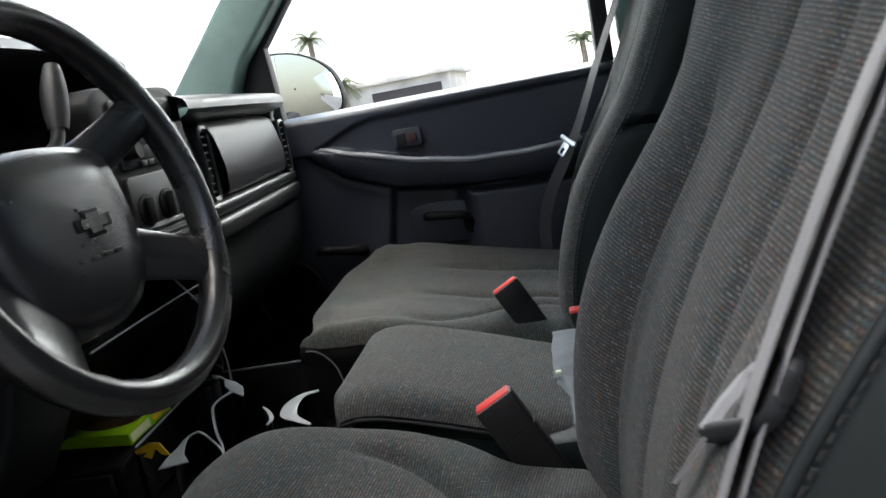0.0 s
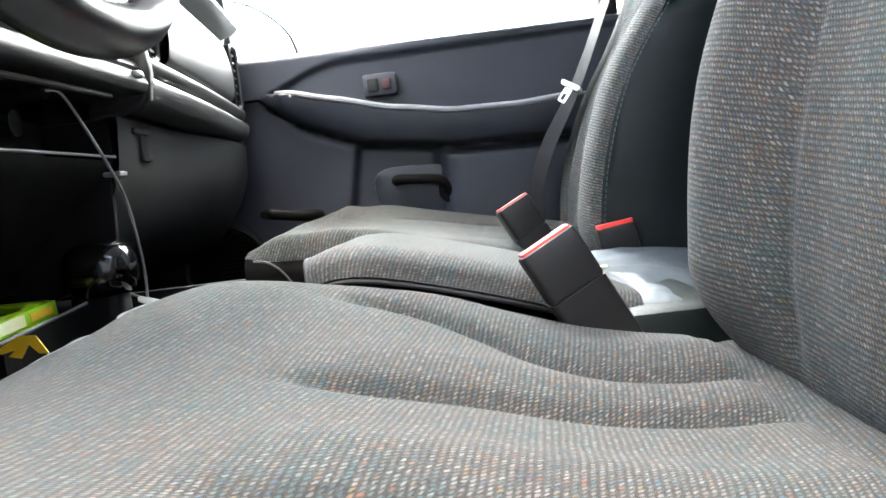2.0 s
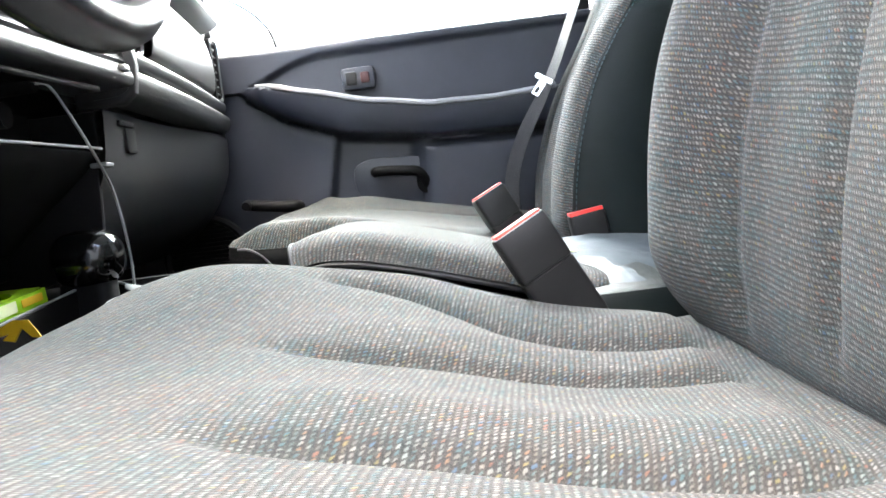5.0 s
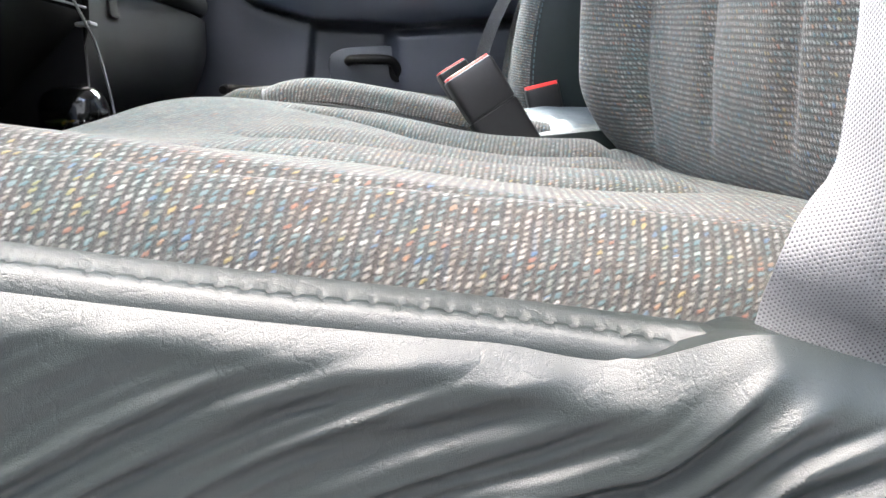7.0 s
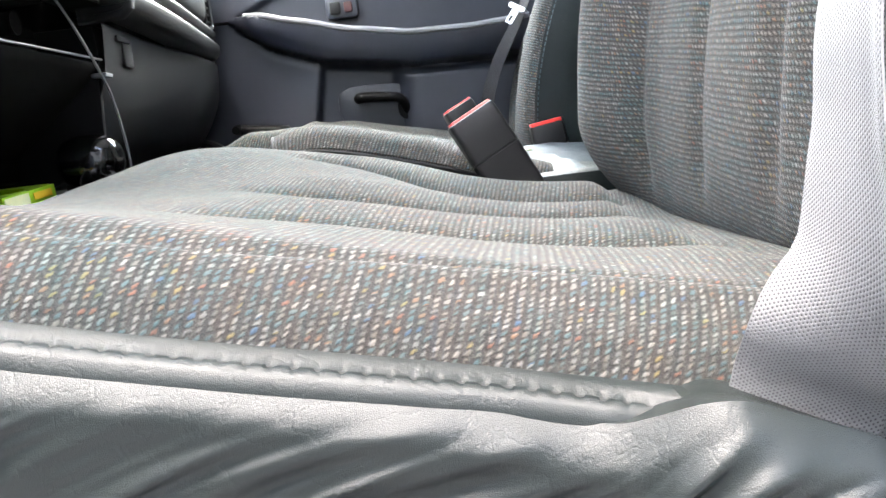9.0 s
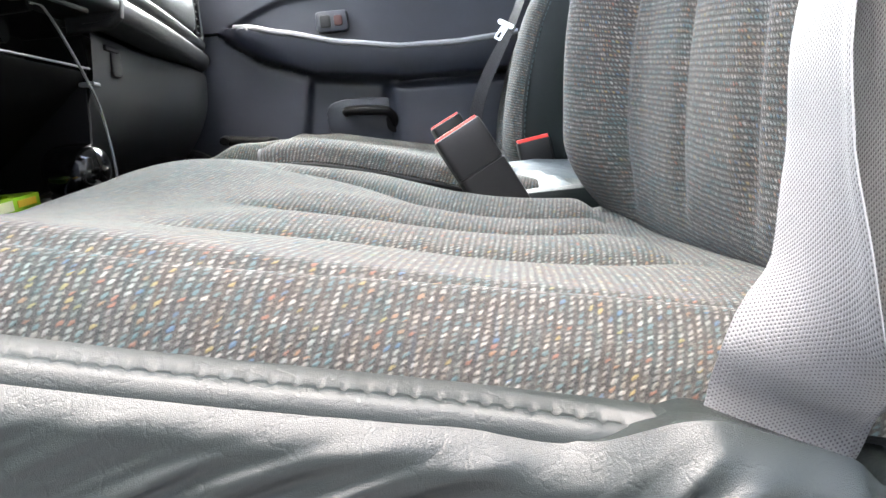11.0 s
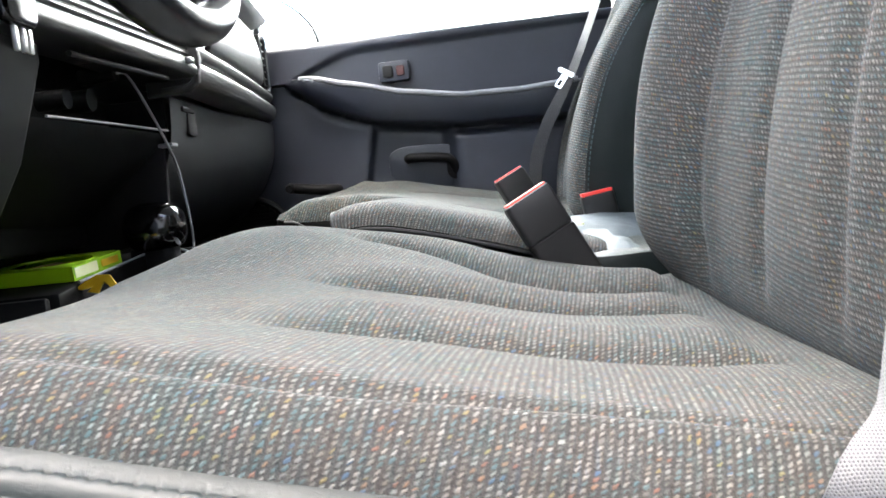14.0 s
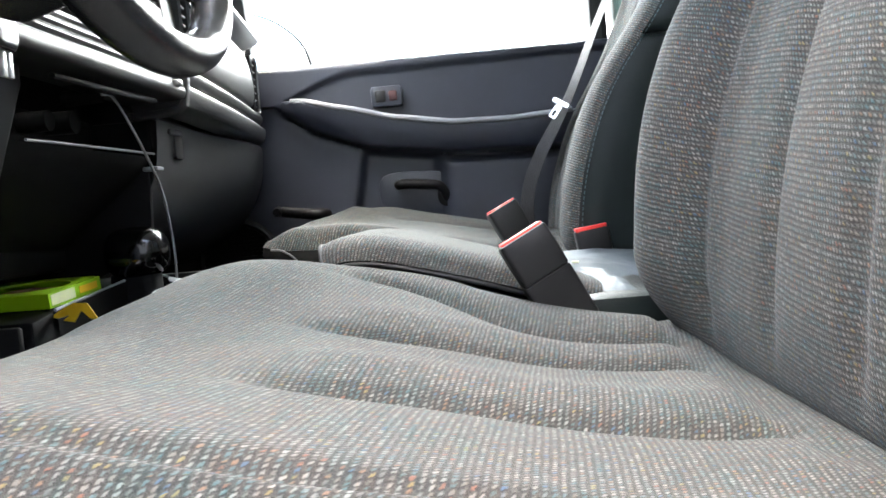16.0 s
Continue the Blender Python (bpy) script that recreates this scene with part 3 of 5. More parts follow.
BACK = [(0.66, 0.72), (0.652, 1.0), (0.61, 1.10), (0.55, 1.12), (0.505, 1.075), (0.475, 0.99), (0.435, 0.895), (0.398, 0.815), (0.358, 0.742), (0.325, 0.68), (0.292, 0.605), (0.270, 0.535), (0.259, 0.47), (0.257, 0.41), (0.275, 0.36), (0.32, 0.325)]


def seat_cushion(seat, y0, y1, mirror, dx=0.0, dz=0.0, tip=0.0, front=0.0, slope=0.0, under=False):
    """A bucket cushion: sewn lanes between two bolsters, a roll by the backrest and one at the knees."""
    w = y1 - y0
    seams = ((0.165, 0.0), (0.335, 0.0), (0.415, 0.10))

    def off(s, y):
        a = (y1 - y) if mirror else (y - y0)          # from the outer edge
        x = max(-0.25, 0.36 - 0.966 * s)
        r = arch(a, 0, w, 0.042, 0.05)
        h = (0.031 - 0.004 * bell(a, 0.46 * w, 0.2 * w) + 0.0145 * smoothstep(0.6 * w, 0.92 * w, a)) * r
        h += 0.006 * bell(s, 0.13, 0.05) * r * smoothstep(0.0, 0.12, a)       # roll by the backrest
        h += 0.006 * bell(s, 0.45, 0.10) * r * smoothstep(0.1 * w, 0.8 * w, a)  # roll at the knees
        h -= 0.0135 * bell(x, -0.12, 0.09) * smoothstep(0, 0.16, a) * (1 - 0.72 * smoothstep(0.34, 0.53, a))
        h += 0.007 * smoothstep(0.08, 0.2, x) * smoothstep(0, 0.2, a) * smoothstep(0.56, 0.46, a)
        h -= 0.014 * smoothstep(-0.12, -0.22, x) * smoothstep(0.5, w, a)
        fade = smoothstep(0.46, 0.36, s) * smoothstep(0.125, 0.16, s)
        for c, swing in seams:
            q = a - c - swing * smoothstep(0.15, -0.02, x) - 0.022 * smoothstep(0.20, 0.12, s)
            h -= fade * (0.012 * bell(q, 0, 0.012) + 0.005 * bell(q, 0, 0.04))
            h += fade * 0.005 * bell(q, 0.05, 0.03)
        h -= 0.006 * bell(s, 0.135, 0.012) * smoothstep(0.08, 0.15, a)
        h += 0.0016 * noise.noise((s * 9, y * 9, 3.1)) * r
        if not mirror:
            h -= 0.0045 * smoothstep(0.13, -0.06, x) * smoothstep(0.05, 0, a)
            # the seam between the top panel and the outer roll
            q = a - 0.0235 - 0.08 * max(0.0, x)
            h += smoothstep(-0.16, -0.06, x) * (0.0030 * bell(q, -0.009, 0.008) - 0.0042 * bell(q, 0.001, 0.0045))
        return h * smoothstep(0.595, 0.54, s) if under else h

    def shift(s, y):
        """The knee end leans forwards on the inner side; the inner edge draws in beside the buckle."""
        a, x = ((y1 - y) if mirror else (y - y0)), max(-0.25, 0.36 - 0.966 * s)
        in_by = 0.055 * smoothstep(0.05, 0.15, x) * max(0, a / w) ** 3
        out_by = 0.018 * smoothstep(0.35, 0.6, s) * a / w + 0.03 * smoothstep(0.44, 0.58, s) * smoothstep(0.05, 0.2, a) * smoothstep(0.5, 0.38, a)
        rise = slope * (w - a)
        lift = 0.022 * smoothstep(0.10, -0.06, x) * smoothstep(-0.235, -0.17, x) * smoothstep(w - 0.05, w, a) if under else 0
        return 0.24 * rise - out_by, in_by if mirror else -in_by, 0.97 * rise + lift

    prof = [(x + dx + front * smoothstep(0.1, -0.2, x), z + dz - tip * (x - 0.15)) for x, z in (CUSHION[:8] + [(-0.192, 0.440), (-0.215, 0.448), (-0.225, 0.452), (-0.214, 0.440), (-0.17, 0.431), (-0.10, 0.426)] if under else CUSHION)]
    bm, rows, _ = pad(prof, y0, y1, off, 120, 110 if mirror else 210, shift)
    part("seat_cushion", bm, M_CLOTH, seat)
    return rows


def slack(x):
    """How far the driver's cushion edge hangs outwards where the belt dips behind it."""
    return 0.029 * smoothstep(0.10, 0.170, x) ** 2


def ridge(u, v, seed):
    """Soft rounded creases about one unit apart across u, 0 to 1."""
    ph = 2 * math.pi * u + 3.0 * noise.noise((u * 0.35, v, seed)) + 1.2 * noise.noise((u * 1.1, v * 2, seed + 4))
    return (0.5 + 0.5 * math.sin(ph)) ** 1.6 * max(0.0, 0.55 + 0.9 * noise.noise((u * 0.5, v * 0.7, seed + 9)))


def side_of_cushion(seat, edge, out, material, bulge=0.02, folds=True, depth=0.24):
    """The vinyl skirt below a cushion's edge; out: -1 or 1 across."""
    cols, n = (spline(edge, 700)[0], 240) if folds else (edge, 30)
    rows = []
    if folds:
        # the turned-in rim, seen where the belt dips behind the skirt
        for back, low in ((0.037, 0.001), (0.020, 0.004), (0.004, 0.0010)):
            rows.append([Vector((p.x, p.y - out * back, p.z - low - 0.0095 * smoothstep(0.172, 0.128, p.x))) for p in cols])
    for k in range(n + 1):
        t = k / n
        rr = []
        for p in cols:
            b = bulge * ((1 + 0.7 * smoothstep(0.0, 0.2, p.x)) if folds else 1) * (math.sin(math.pi / 2 * min(1, t / (0.055 + 0.05 * smoothstep(0.06, 0.2, p.x) + 0.02 * noise.noise((p.x * 16, 7.0, 0))))) - 1.8 * smoothstep(0.05, 0.65, t))
            f = 0.0
            if folds:
                drop = depth * t
                u, v = p.x + 1.8 * drop, p.x - 0.8 * drop
                u += 0.02 * noise.noise((p.x * 7, drop * 7, 4.0))
                on = smoothstep(0.03, 0.11, t)
                f = on * (0.0043 * ridge(u * 30, v * 5, 1.5) + 0.0012 * ridge(u * 71, v * 9, 6.1) - 0.002)
                f += 0.004 * noise.noise((p.x * 11, t * 4, 5.0)) * on
                f += 0.0012 * noise.noise((u * 60, v * 18, 2.0)) * smoothstep(0.01, 0.05, t)
                near = bell(p.x, 0.215, 0.055) * smoothstep(0.02, 0.12, t)
                f += near * (0.003 * ridge(u * 34, v * 4, 9.0) - 0.001)
                # a deep tuck where the skirt is gathered behind the belt
                f -= 0.016 * bell(p.x + 0.5 * drop, 0.232, 0.010) * smoothstep(0.0, 0.03, t)
            rr.append(Vector((p.x, p.y + out * ((0.0125 * smoothstep(0.172, 0.128, p.x) if folds else 0.004) + b + f), p.z - (0.0095 * smoothstep(0.172, 0.128, p.x) if folds else 0) - depth * t)))
        rows.append(rr)
    part("side_skirt", grid_mesh(rows), material, seat, "wrinkled slate-grey vinyl side of the cushion")


def welt(seat, edge, out, material, thread, name="welt"):
    """A flat sewn band along an edge: two padded ridges with a row of stitches sunk between them."""
    fine = [p for p in spline([*edge[::5], edge[-1]], 800)[0] if p.x < 0.166]
    back = [0.0]
    for a, b in zip(fine[::-1], fine[-2::-1]):
        back.append(back[-1] + (a - b).length)
    rows = []
    for p, d in zip(fine, back[::-1]):
        puff = 0.85 + 0.30 * noise.noise((p.x * 60, 0, 0))
        hole = smoothstep(0.35, 0.80, math.cos(2 * math.pi * d / 0.0078))
        near = 1 - 0.75 * smoothstep(0.128, 0.160, p.x)
        groove = -0.0027 - 0.0007 * hole
        sec = ((0.0010, 0.0008), (0.0024, -0.0006 + 0.0004 * puff), (0.0046, -0.0016 + 0.0004 * puff), (0.0063, groove), (0.0074, groove - 0.0003), (0.0094, -0.0034 + 0.0004 * puff), (0.0120, -0.0060), (0.0138, -0.0110), (0.0138, -0.0150))
        rows.append([Vector((p.x, 0.004, p.z + 0.003)), Vector((p.x, 0.0006, p.z + 0.0013)), *[Vector((p.x, p.y + out * o * near, p.z + z)) for o, z in sec]])
    w = part(name, grid_mesh(rows), material, seat, "stitched slate vinyl welt", angle=70)
    part("stitching", dashes([p + Vector((0, out * 0.0068 * (1 - 0.75 * smoothstep(0.128, 0.160, p.x)), -0.0038)) for p in fine[::-1]], 0.0078, 0.0036, 0.0008), thread, w, "dark thread stitches")


def seat_back(seat, y0, y1, mirror, dx=0.0, dz=0.0, wrap=0.055):
    w = y1 - y0

    line, length = spline([(x, 0, z) for x, z in BACK], 150)

    def off(s, y):
        i = min(149, int(round(s / length * 149)))
        z = line[i].z + dz
        front = smoothstep(0.45, 0.60, s)
        a = (y1 - y) if mirror else (y - y0)
        r = arch(a, 0, w, 0.045, 0.055)
        h = -(0.010 if a < w / 2 else wrap) * (1 - r)
        wing = (0.026 + 0.020 * smoothstep(0.80, 0.62, z)) * smoothstep(0.36, 0.46, z)
        h += front * wing * smoothstep(0.68 * w, 0.90 * w, a) * (1 if mirror else 1 - 0.15 * smoothstep(0.60, 0.46, z))
        h += front * wing * (0.35 * smoothstep(0.32 * w, 0.10 * w, a) if mirror else 0.75 * smoothstep(0.155, 0.075, a) - 0.30 * bell(a, 0.155, 0.03))
        low = smoothstep(1.02, 0.90, z) * smoothstep(0.38, 0.43, z) * front
        for c, k in ((0.10, 1.2), (0.21, 1.0), (0.322, 1.0), (0.438, 1.3)):
            lim = smoothstep(0.84, 0.76, z) if c > 0.42 or c < 0.15 else 1
            q = a - c + (0.03 if mirror else 0.0)
            h -= low * lim * k * (0.0065 * bell(q, 0, 0.009) + 0.004 * bell(q, 0, 0.03))
        h += 0.0015 * noise.noise((s * 9, y * 9, 7.7)) * r
        return h

    prof = [(x + dx, z + dz) for x, z in BACK]
    bm, rows, _ = pad(prof, y0, y1, off, 150, 96)
    back = part("backrest", bm, M_CLOTH, seat)
    return back, rows


def side_of_back(seat, edge, out, material, n=10, split=None, label=""):
    """The side panel of a backrest: from its edge inwards to a core line behind."""
    rows = []
    for k in range(n + 1):
        t = k / n
        rr = []
        for p in edge:
            c = Vector((p.x + (0.57 + 0.30 * (p.z - 0.8) - p.x) * 0.92, p.y, p.z + (0.70 - p.z) * 0.25))
            q = p.lerp(c, t)
            g = 0.020 * max(0, math.sin(math.pi * min(1, t * 1.3))) ** 0.7
            if split:
                g -= 0.016 * bell(q.z, split, 0.007)
            rr.append(Vector((q.x, q.y + out * g, q.z)))
        rows.append(rr)
    part("side_panel", grid_mesh(rows), material, seat, label)


def headrest(seat, yc, dx):
    prof = [(0.70, 1.16), (0.685, 1.30), (0.64, 1.335), (0.595, 1.30), (0.575, 1.22), (0.585, 1.15), (0.63, 1.12)]
    bm, rows, _ = pad([(x + dx, z) for x, z in prof], yc - 0.14, yc + 0.14, lambda s, y: -0.05 * (1 - arch(y, yc - 0.14, yc + 0.14, 0.06, 0.06)), 50, 30)
    part("headrest", bm, M_CLOTH, seat)
    for sy in (-0.06, 0.06):
        part("headrest_post", tube([(0.62 + dx, yc + sy, 1.06), (0.63 + dx, yc + sy, 1.20)], 0.006, 6, 10), M_STEEL, seat)


def base_of(seat, y0, y1, x0, x1, top):
    part("seat_base", box((x0, y0 + 0.03, 0.12), (x1, y1 - 0.03, top), 0.02), M_BLACK, seat)
    for sy in (y0 + 0.06, y1 - 0.10):
        part("seat_rail", box((x0 - 0.02, sy, 0.0), (x1 + 0.05, sy + 0.04, 0.13), 0.006), M_BLACK, seat)


def driver_seat():
    s = thing("bucket_seat", (0.1, 0.25, 0), "tweed-cloth driver's bucket seat with slate vinyl side", "car seat", "front seats")
    rows = seat_cushion(s, 0.0, 0.60, False)
    edge = [Vector((p.x, -slack(p.x), p.z + (0.369 - 0.42 * (p.x - 0.165) - p.z) * smoothstep(0.125, 0.175, p.x) * smoothstep(0.32, 0.25, p.x) - 0.008 * bell(p.x, 0.222, 0.007))) for p in rows[0]]
    side_of_cushion(s, edge, -1, M_VINYL, 0.007)
    side_of_cushion(s, rows[-1], 1, M_VINYL_DARK, 0.008, False)
    welt(s, [Vector((p.x, -0.6 * slack(p.x), p.z)) for p in rows[0]], -1, M_VINYL, M_THREAD)
    back, rb = seat_back(s, -0.05, 0.52, False)
    side_of_back(back, rb[0], -1, M_VINYL, label="slate vinyl side of the backrest")
    outer = rb[0][70:150]
    part("welt", tube(spline([p + Vector((0.003, -0.003, 0)) for p in outer], 40)[0], 0.0032, 160, 10), M_VINYL, back, "stitched vinyl welt")
    part("stitching", dashes([p + Vector((0.007, -0.0062, 0)) for p in outer], 0.0078, 0.0045, 0.0009), M_THREAD, back, "dark thread stitches")
    side_of_back(back, rb[-1], 1, M_VINYL_DARK)
    headrest(s, 0.25, 0.0)
    base_of(s, 0.0, 0.58, -0.18, 0.35, 0.24)
    return s


def passenger_seat():
    s = thing("bucket_seat", (0.1, 1.2, 0), "tweed-cloth passenger seat with dark vinyl backrest side", "car seat", "front seats")
    rows = seat_cushion(s, 0.90, 1.475, True, 0.0, 0.028, -0.03, 0.02, 0.088, True)
    side_of_cushion(s, rows[0], -1, M_SKIRT_SHADE, 0.01, False)
    side_of_cushion(s, rows[-1], 1, M_BLACK, 0.01, False)
    back, rb = seat_back(s, 0.945, 1.465, True, 0.008, wrap=0.022)
    side_of_back(back, rb[0], -1, M_VINYL_DARK, split=0.745, label="dark green-black vinyl side of the backrest")
    side_of_back(back, rb[-1], 1, M_VINYL_DARK)
    part("stitching", dashes([p + Vector((0.004, -0.006, 0)) for p in rb[0][60:140]], 0.008, 0.005, 0.001), M_THREAD_TEAL, back, "teal thread stitches")
    part("seat_piping", tube([(-0.207, 0.884, 0.474), (-0.191, 0.882, 0.472), (-0.174, 0.882, 0.460), (-0.160, 0.882, 0.439), (-0.153, 0.882, 0.41)], 0.0014, 30, 8), M_PRINT_GREY, s, "thin grey piping below the cushion's nose")
    headrest(s, 1.2, 0.008)
    base_of(s, 0.93, 1.46, -0.18, 0.35, 0.28)
    return s


driver_seat()
passenger_seat()


def centre_seat():
    s = thing("centre_seat", (0.0, 0.75, 0), "narrow tweed-cloth centre seat with blue-grey hinge cover", "car seat", "front seats")
    y0, y1 = 0.585, 0.925
    prof = [(0.12, 0.410), (0.05, 0.433), (0.0, 0.449), (-0.08, 0.472), (-0.12, 0.481), (-0.150, 0.482), (-0.168, 0.477)]
    bm, rows, _ = pad(prof, y0, y1, lambda t, y: 0.025 * arch(y, y0, y1, 0.05, 0.05) + 0.0012 * noise.noise((t * 9, y * 9, 1)), 70, 50)
    part("seat_cushion", bm, M_CLOTH, s)
    loop = [p + Vector((0, -0.003, -0.004)) for p in rows[0][::-1]]
    part("lid_edge", tube([*loop[::6], loop[-1]], 0.0026, 60, 8), M_SHADOW, s, "dark grey piping along the lid")
    frontline = [r[-1] + Vector((-0.003, 0, -0.004)) for r in rows]
    part("lid_edge", tube([*frontline[::6], frontline[-1]], 0.0026, 40, 8), M_SHADOW, s, "dark grey piping along the lid")
    part("seat_base", extrude([(-0.152, 0.462), (0.12, 0.402), (0.15, 0.14), (-0.145, 0.14)], y0 + 0.008, y1 - 0.008, "y", 0.01), M_VINYL_DARK, s, "dark vinyl storage base")
    part("pedestal", box((-0.13, 0.63, 0.12), (0.12, 0.88, 0.15), 0.01), M_BLACK, s)
    # hinge cover of loose vinyl: a broad creased flap to the rear and a folded one that ends in a soft nose
    def flap(a, b, c, d, n, drape):
        rr = []
        for i in range(41):
            u = i / 40
            row = []
            for k in range(37):
                v = k / 36
                p = Vector(a).lerp(Vector(d), v).lerp(Vector(b).lerp(Vector(c), v), u) - AT[0]
                wrinkle = 0.0026 * ridge(u * 2.4 + 1.1 * v, v * 1.5, 2.0 + n) + 0.0012 * noise.noise((u * 9, v * 7, n))
                row.append(p + Vector((0.003 * noise.noise((u * 4, v * 4, n)), 0, drape(u, v) + wrinkle * arch(u, 0, 1, 0.08, 0.08) * arch(v, 0, 1, 0.08, 0.08))))
            rr.append(row)
        low = [[p + Vector((0, 0, -0.003)) for p in r] for r in rr]
        ring = [r + q[::-1] for r, q in zip(rr, low)]
        return part("hinge_cover", grid_mesh(ring, wrap=True), M_VINYL_BLUE, s, "creased blue-grey vinyl hinge cover")

    flap((0.200, 0.925, 0.434), (0.196, 0.735, 0.428), (0.300, 0.715, 0.392), (0.345, 0.925, 0.424), 0, lambda u, v: 0.004 * math.sin(math.pi * v) - 0.012 * smoothstep(0.75, 1, u) * v)
    cover = flap((0.196, 0.765, 0.428), (0.207, 0.592, 0.402), (0.256, 0.598, 0.404), (0.252, 0.715, 0.408), 1, lambda u, v: 0.017 * (arch(u, 0, 1, 0.02, 0.22) * arch(v, 0, 1, 0.05, 0.38) * (0.6 + 0.4 * smoothstep(0.2, 0.7, v)) - 0.45))
    part("sewn_label", box((0.113, 0.733, 0.4470), (0.121, 0.741, 0.4495), 0.0006), M_PRINT, cover, "small pale yellow sewn label")
    part("hinge_tray", box((0.09, 0.56, 0.36), (0.20, 0.92, 0.425), 0.01), M_VINYL_DARK, s)
    prof = [(0.52, 0.70), (0.50, 0.98), (0.46, 1.02), (0.42, 0.98), (0.36, 0.82), (0.31, 0.68), (0.275, 0.56), (0.265, 0.47), (0.28, 0.42), (0.33, 0.39)]
    bm, rows, _ = pad(prof, 0.56, 0.94, lambda t, y: -0.05 * (1 - arch(y, 0.56, 0.94, 0.05, 0.05)), 80, 40)
    back = part("backrest", bm, M_CLOTH, s)
    for r, o in ((rows[0], -1), (rows[-1], 1)):
        side_of_back(back, r, o, M_VINYL_DARK)


origin(0.088, 0.008, -0.016)
centre_seat()
origin(0, 0, 0)


# ---- belts and buckles ----
def buckle(top_a, top_b, down, length, label, red_wide=True):
    """A belt buckle: top_a and top_b are the ends of its red mouth, down the way its stalk runs."""
    a, b, down = Vector(top_a), Vector(top_b), Vector(down).normalized()
    wide = (a - b).normalized()
    down = (down - wide * down.dot(wide)).normalized()
    across = wide.cross(down).normalized()
    c, w = (a + b) / 2, (a - b).length * 1.14
    m = Matrix((wide, across, down)).transposed().to_4x4()
    m.translation = c
    k = thing("belt_buckle", m=m, label=label, category="buckle", group="belt buckles")
    th = 0.028

    def sec(z, sw, st):
        return [Vector((x * sw, y * st, z)) for x, y in rounded_rect(w, th, 0.005, 3)]
    rows = [sec(0.002, 0.9, 0.8), sec(0.0, 0.98, 0.92), sec(0.004, 1, 1), sec(0.030, 1, 1), sec(0.045, 0.99, 0.97), sec(0.0455, 0.95, 0.9), sec(0.047, 0.95, 0.9), sec(0.0475, 1.0, 0.98), sec(length * 0.7, 0.98, 0.9), sec(length, 0.82, 0.7)]
    bm = grid_mesh(rows, wrap=True)
    bm.verts.ensure_lookup_table()
    n = len(rows[0])
    bm.faces.new([bm.verts[i] for i in range(n)])
    bm.faces.new([bm.verts[(len(rows) - 1) * n + i] for i in range(n)])
    body = part("buckle_body", bm, M_BUCKLE, k, local=True)
    part("release_button", extrude(rounded_rect(w * (0.90 if red_wide else 0.94), th * (0.84 if red_wide else 0.92), 0.003, 3), -0.0035 if red_wide else -0.005, 0.004, "z", 0.001), M_RED, k, "red release button", local=True)
    # pale grey rim round the button: bright edge highlights put into its colour
    part("mouth_edge", extrude(rounded_rect(w * 0.95, th * 0.90, 0.004, 3), -0.0010, 0.003, "z", 0.0006), M_GREY_RIM, body, "grey mouth, pale for its edge highlights", local=True)
    return k


buckle((0.147, 0.56, 0.489), (0.106, 0.555, 0.468), (0.045, 0.0, -0.08), 0.18, "black seat-belt buckle with red button beside the driver's seat")
buckle((0.151, 1.0, 0.515), (0.112, 0.990, 0.496), (0.045, 0.0, -0.08), 0.20, "black seat-belt buckle with red button beside the passenger seat")
buckle((0.279, 0.935, 0.466), (0.236, 0.935, 0.460), (0.01, 0.0, -0.09), 0.12, "short black seat-belt buckle with red button by the vinyl seat side", red_wide=False)


def tongue(m, label):
    """A belt's latch plate: a slotted steel blade in a dark plastic grip."""
    k = thing("latch_plate", m=m, label=label, category="latch plate", group="latch plates")
    outer = rounded_rect(0.060, 0.013, 0.006, 5, 0, 0.003)
    blade = rounded_rect(0.024, 0.036, 0.004, 4, 0, -0.022)
    b1 = extrude(outer, -0.004, 0.004, "z", 0.002)
    part("grip", b1, M_STEEL if "bright" in label else M_SHADOW, k, local=True)
    bl = extrude(blade, -0.0012, 0.0012, "z", 0.0004)
    blade_ob = part("blade", bl, M_STEEL, k, "bright steel blade", local=True)
    part("slot", extrude(rounded_rect(0.010, 0.016, 0.003, 3, 0, -0.027), -0.0016, 0.0016, "z"), M_BLACK, blade_ob, local=True)
    return k


def frame_from(origin, up, face):
    up, face = Vector(up).normalized(), Vector(face)
    face = (face - up * face.dot(up)).normalized()
    m = Matrix((up.cross(face), up, face)).transposed().to_4x4()
    m.translation = origin
    return m


def passenger_belt():
    k = thing("passenger_seat_belt", (0.05, 1.46, 0.3), "grey seat belt hanging beside the passenger backrest", "seat belt", "seat belts")
    f = (-0.93, -0.25, 0.25)
    # along the door side of the backrest
    part("strap", strap([(0.60, 1.495, 1.28), (0.49, 1.45, 1.08), (0.385, 1.41, 0.875), (0.305, 1.39, 0.71), (0.238, 1.41, 0.595), (0.21, 1.44, 0.50), (0.215, 1.472, 0.34), (0.235, 1.48, 0.03)],
                        [0.047] * 8, [f, f, f, (-0.9, -0.3, 0.2), (-0.85, -0.4, 0.1), (-0.8, -0.5, 0), (-0.5, -0.8, 0), (0, -1, 0)]), M_WEB_DARK, k)
    part("guide_loop", box((0.57, 1.475, 1.26), (0.63, 1.51, 1.31), 0.01), M_BLACK, k)
    tongue(frame_from((0.288, 1.376, 0.700), (0.60, -0.05, 0.75), (-0.7, -0.7, 0.3)) @ Matrix.Scale(0.82, 4), "bright steel latch plate hanging on the passenger's belt")


passenger_belt()


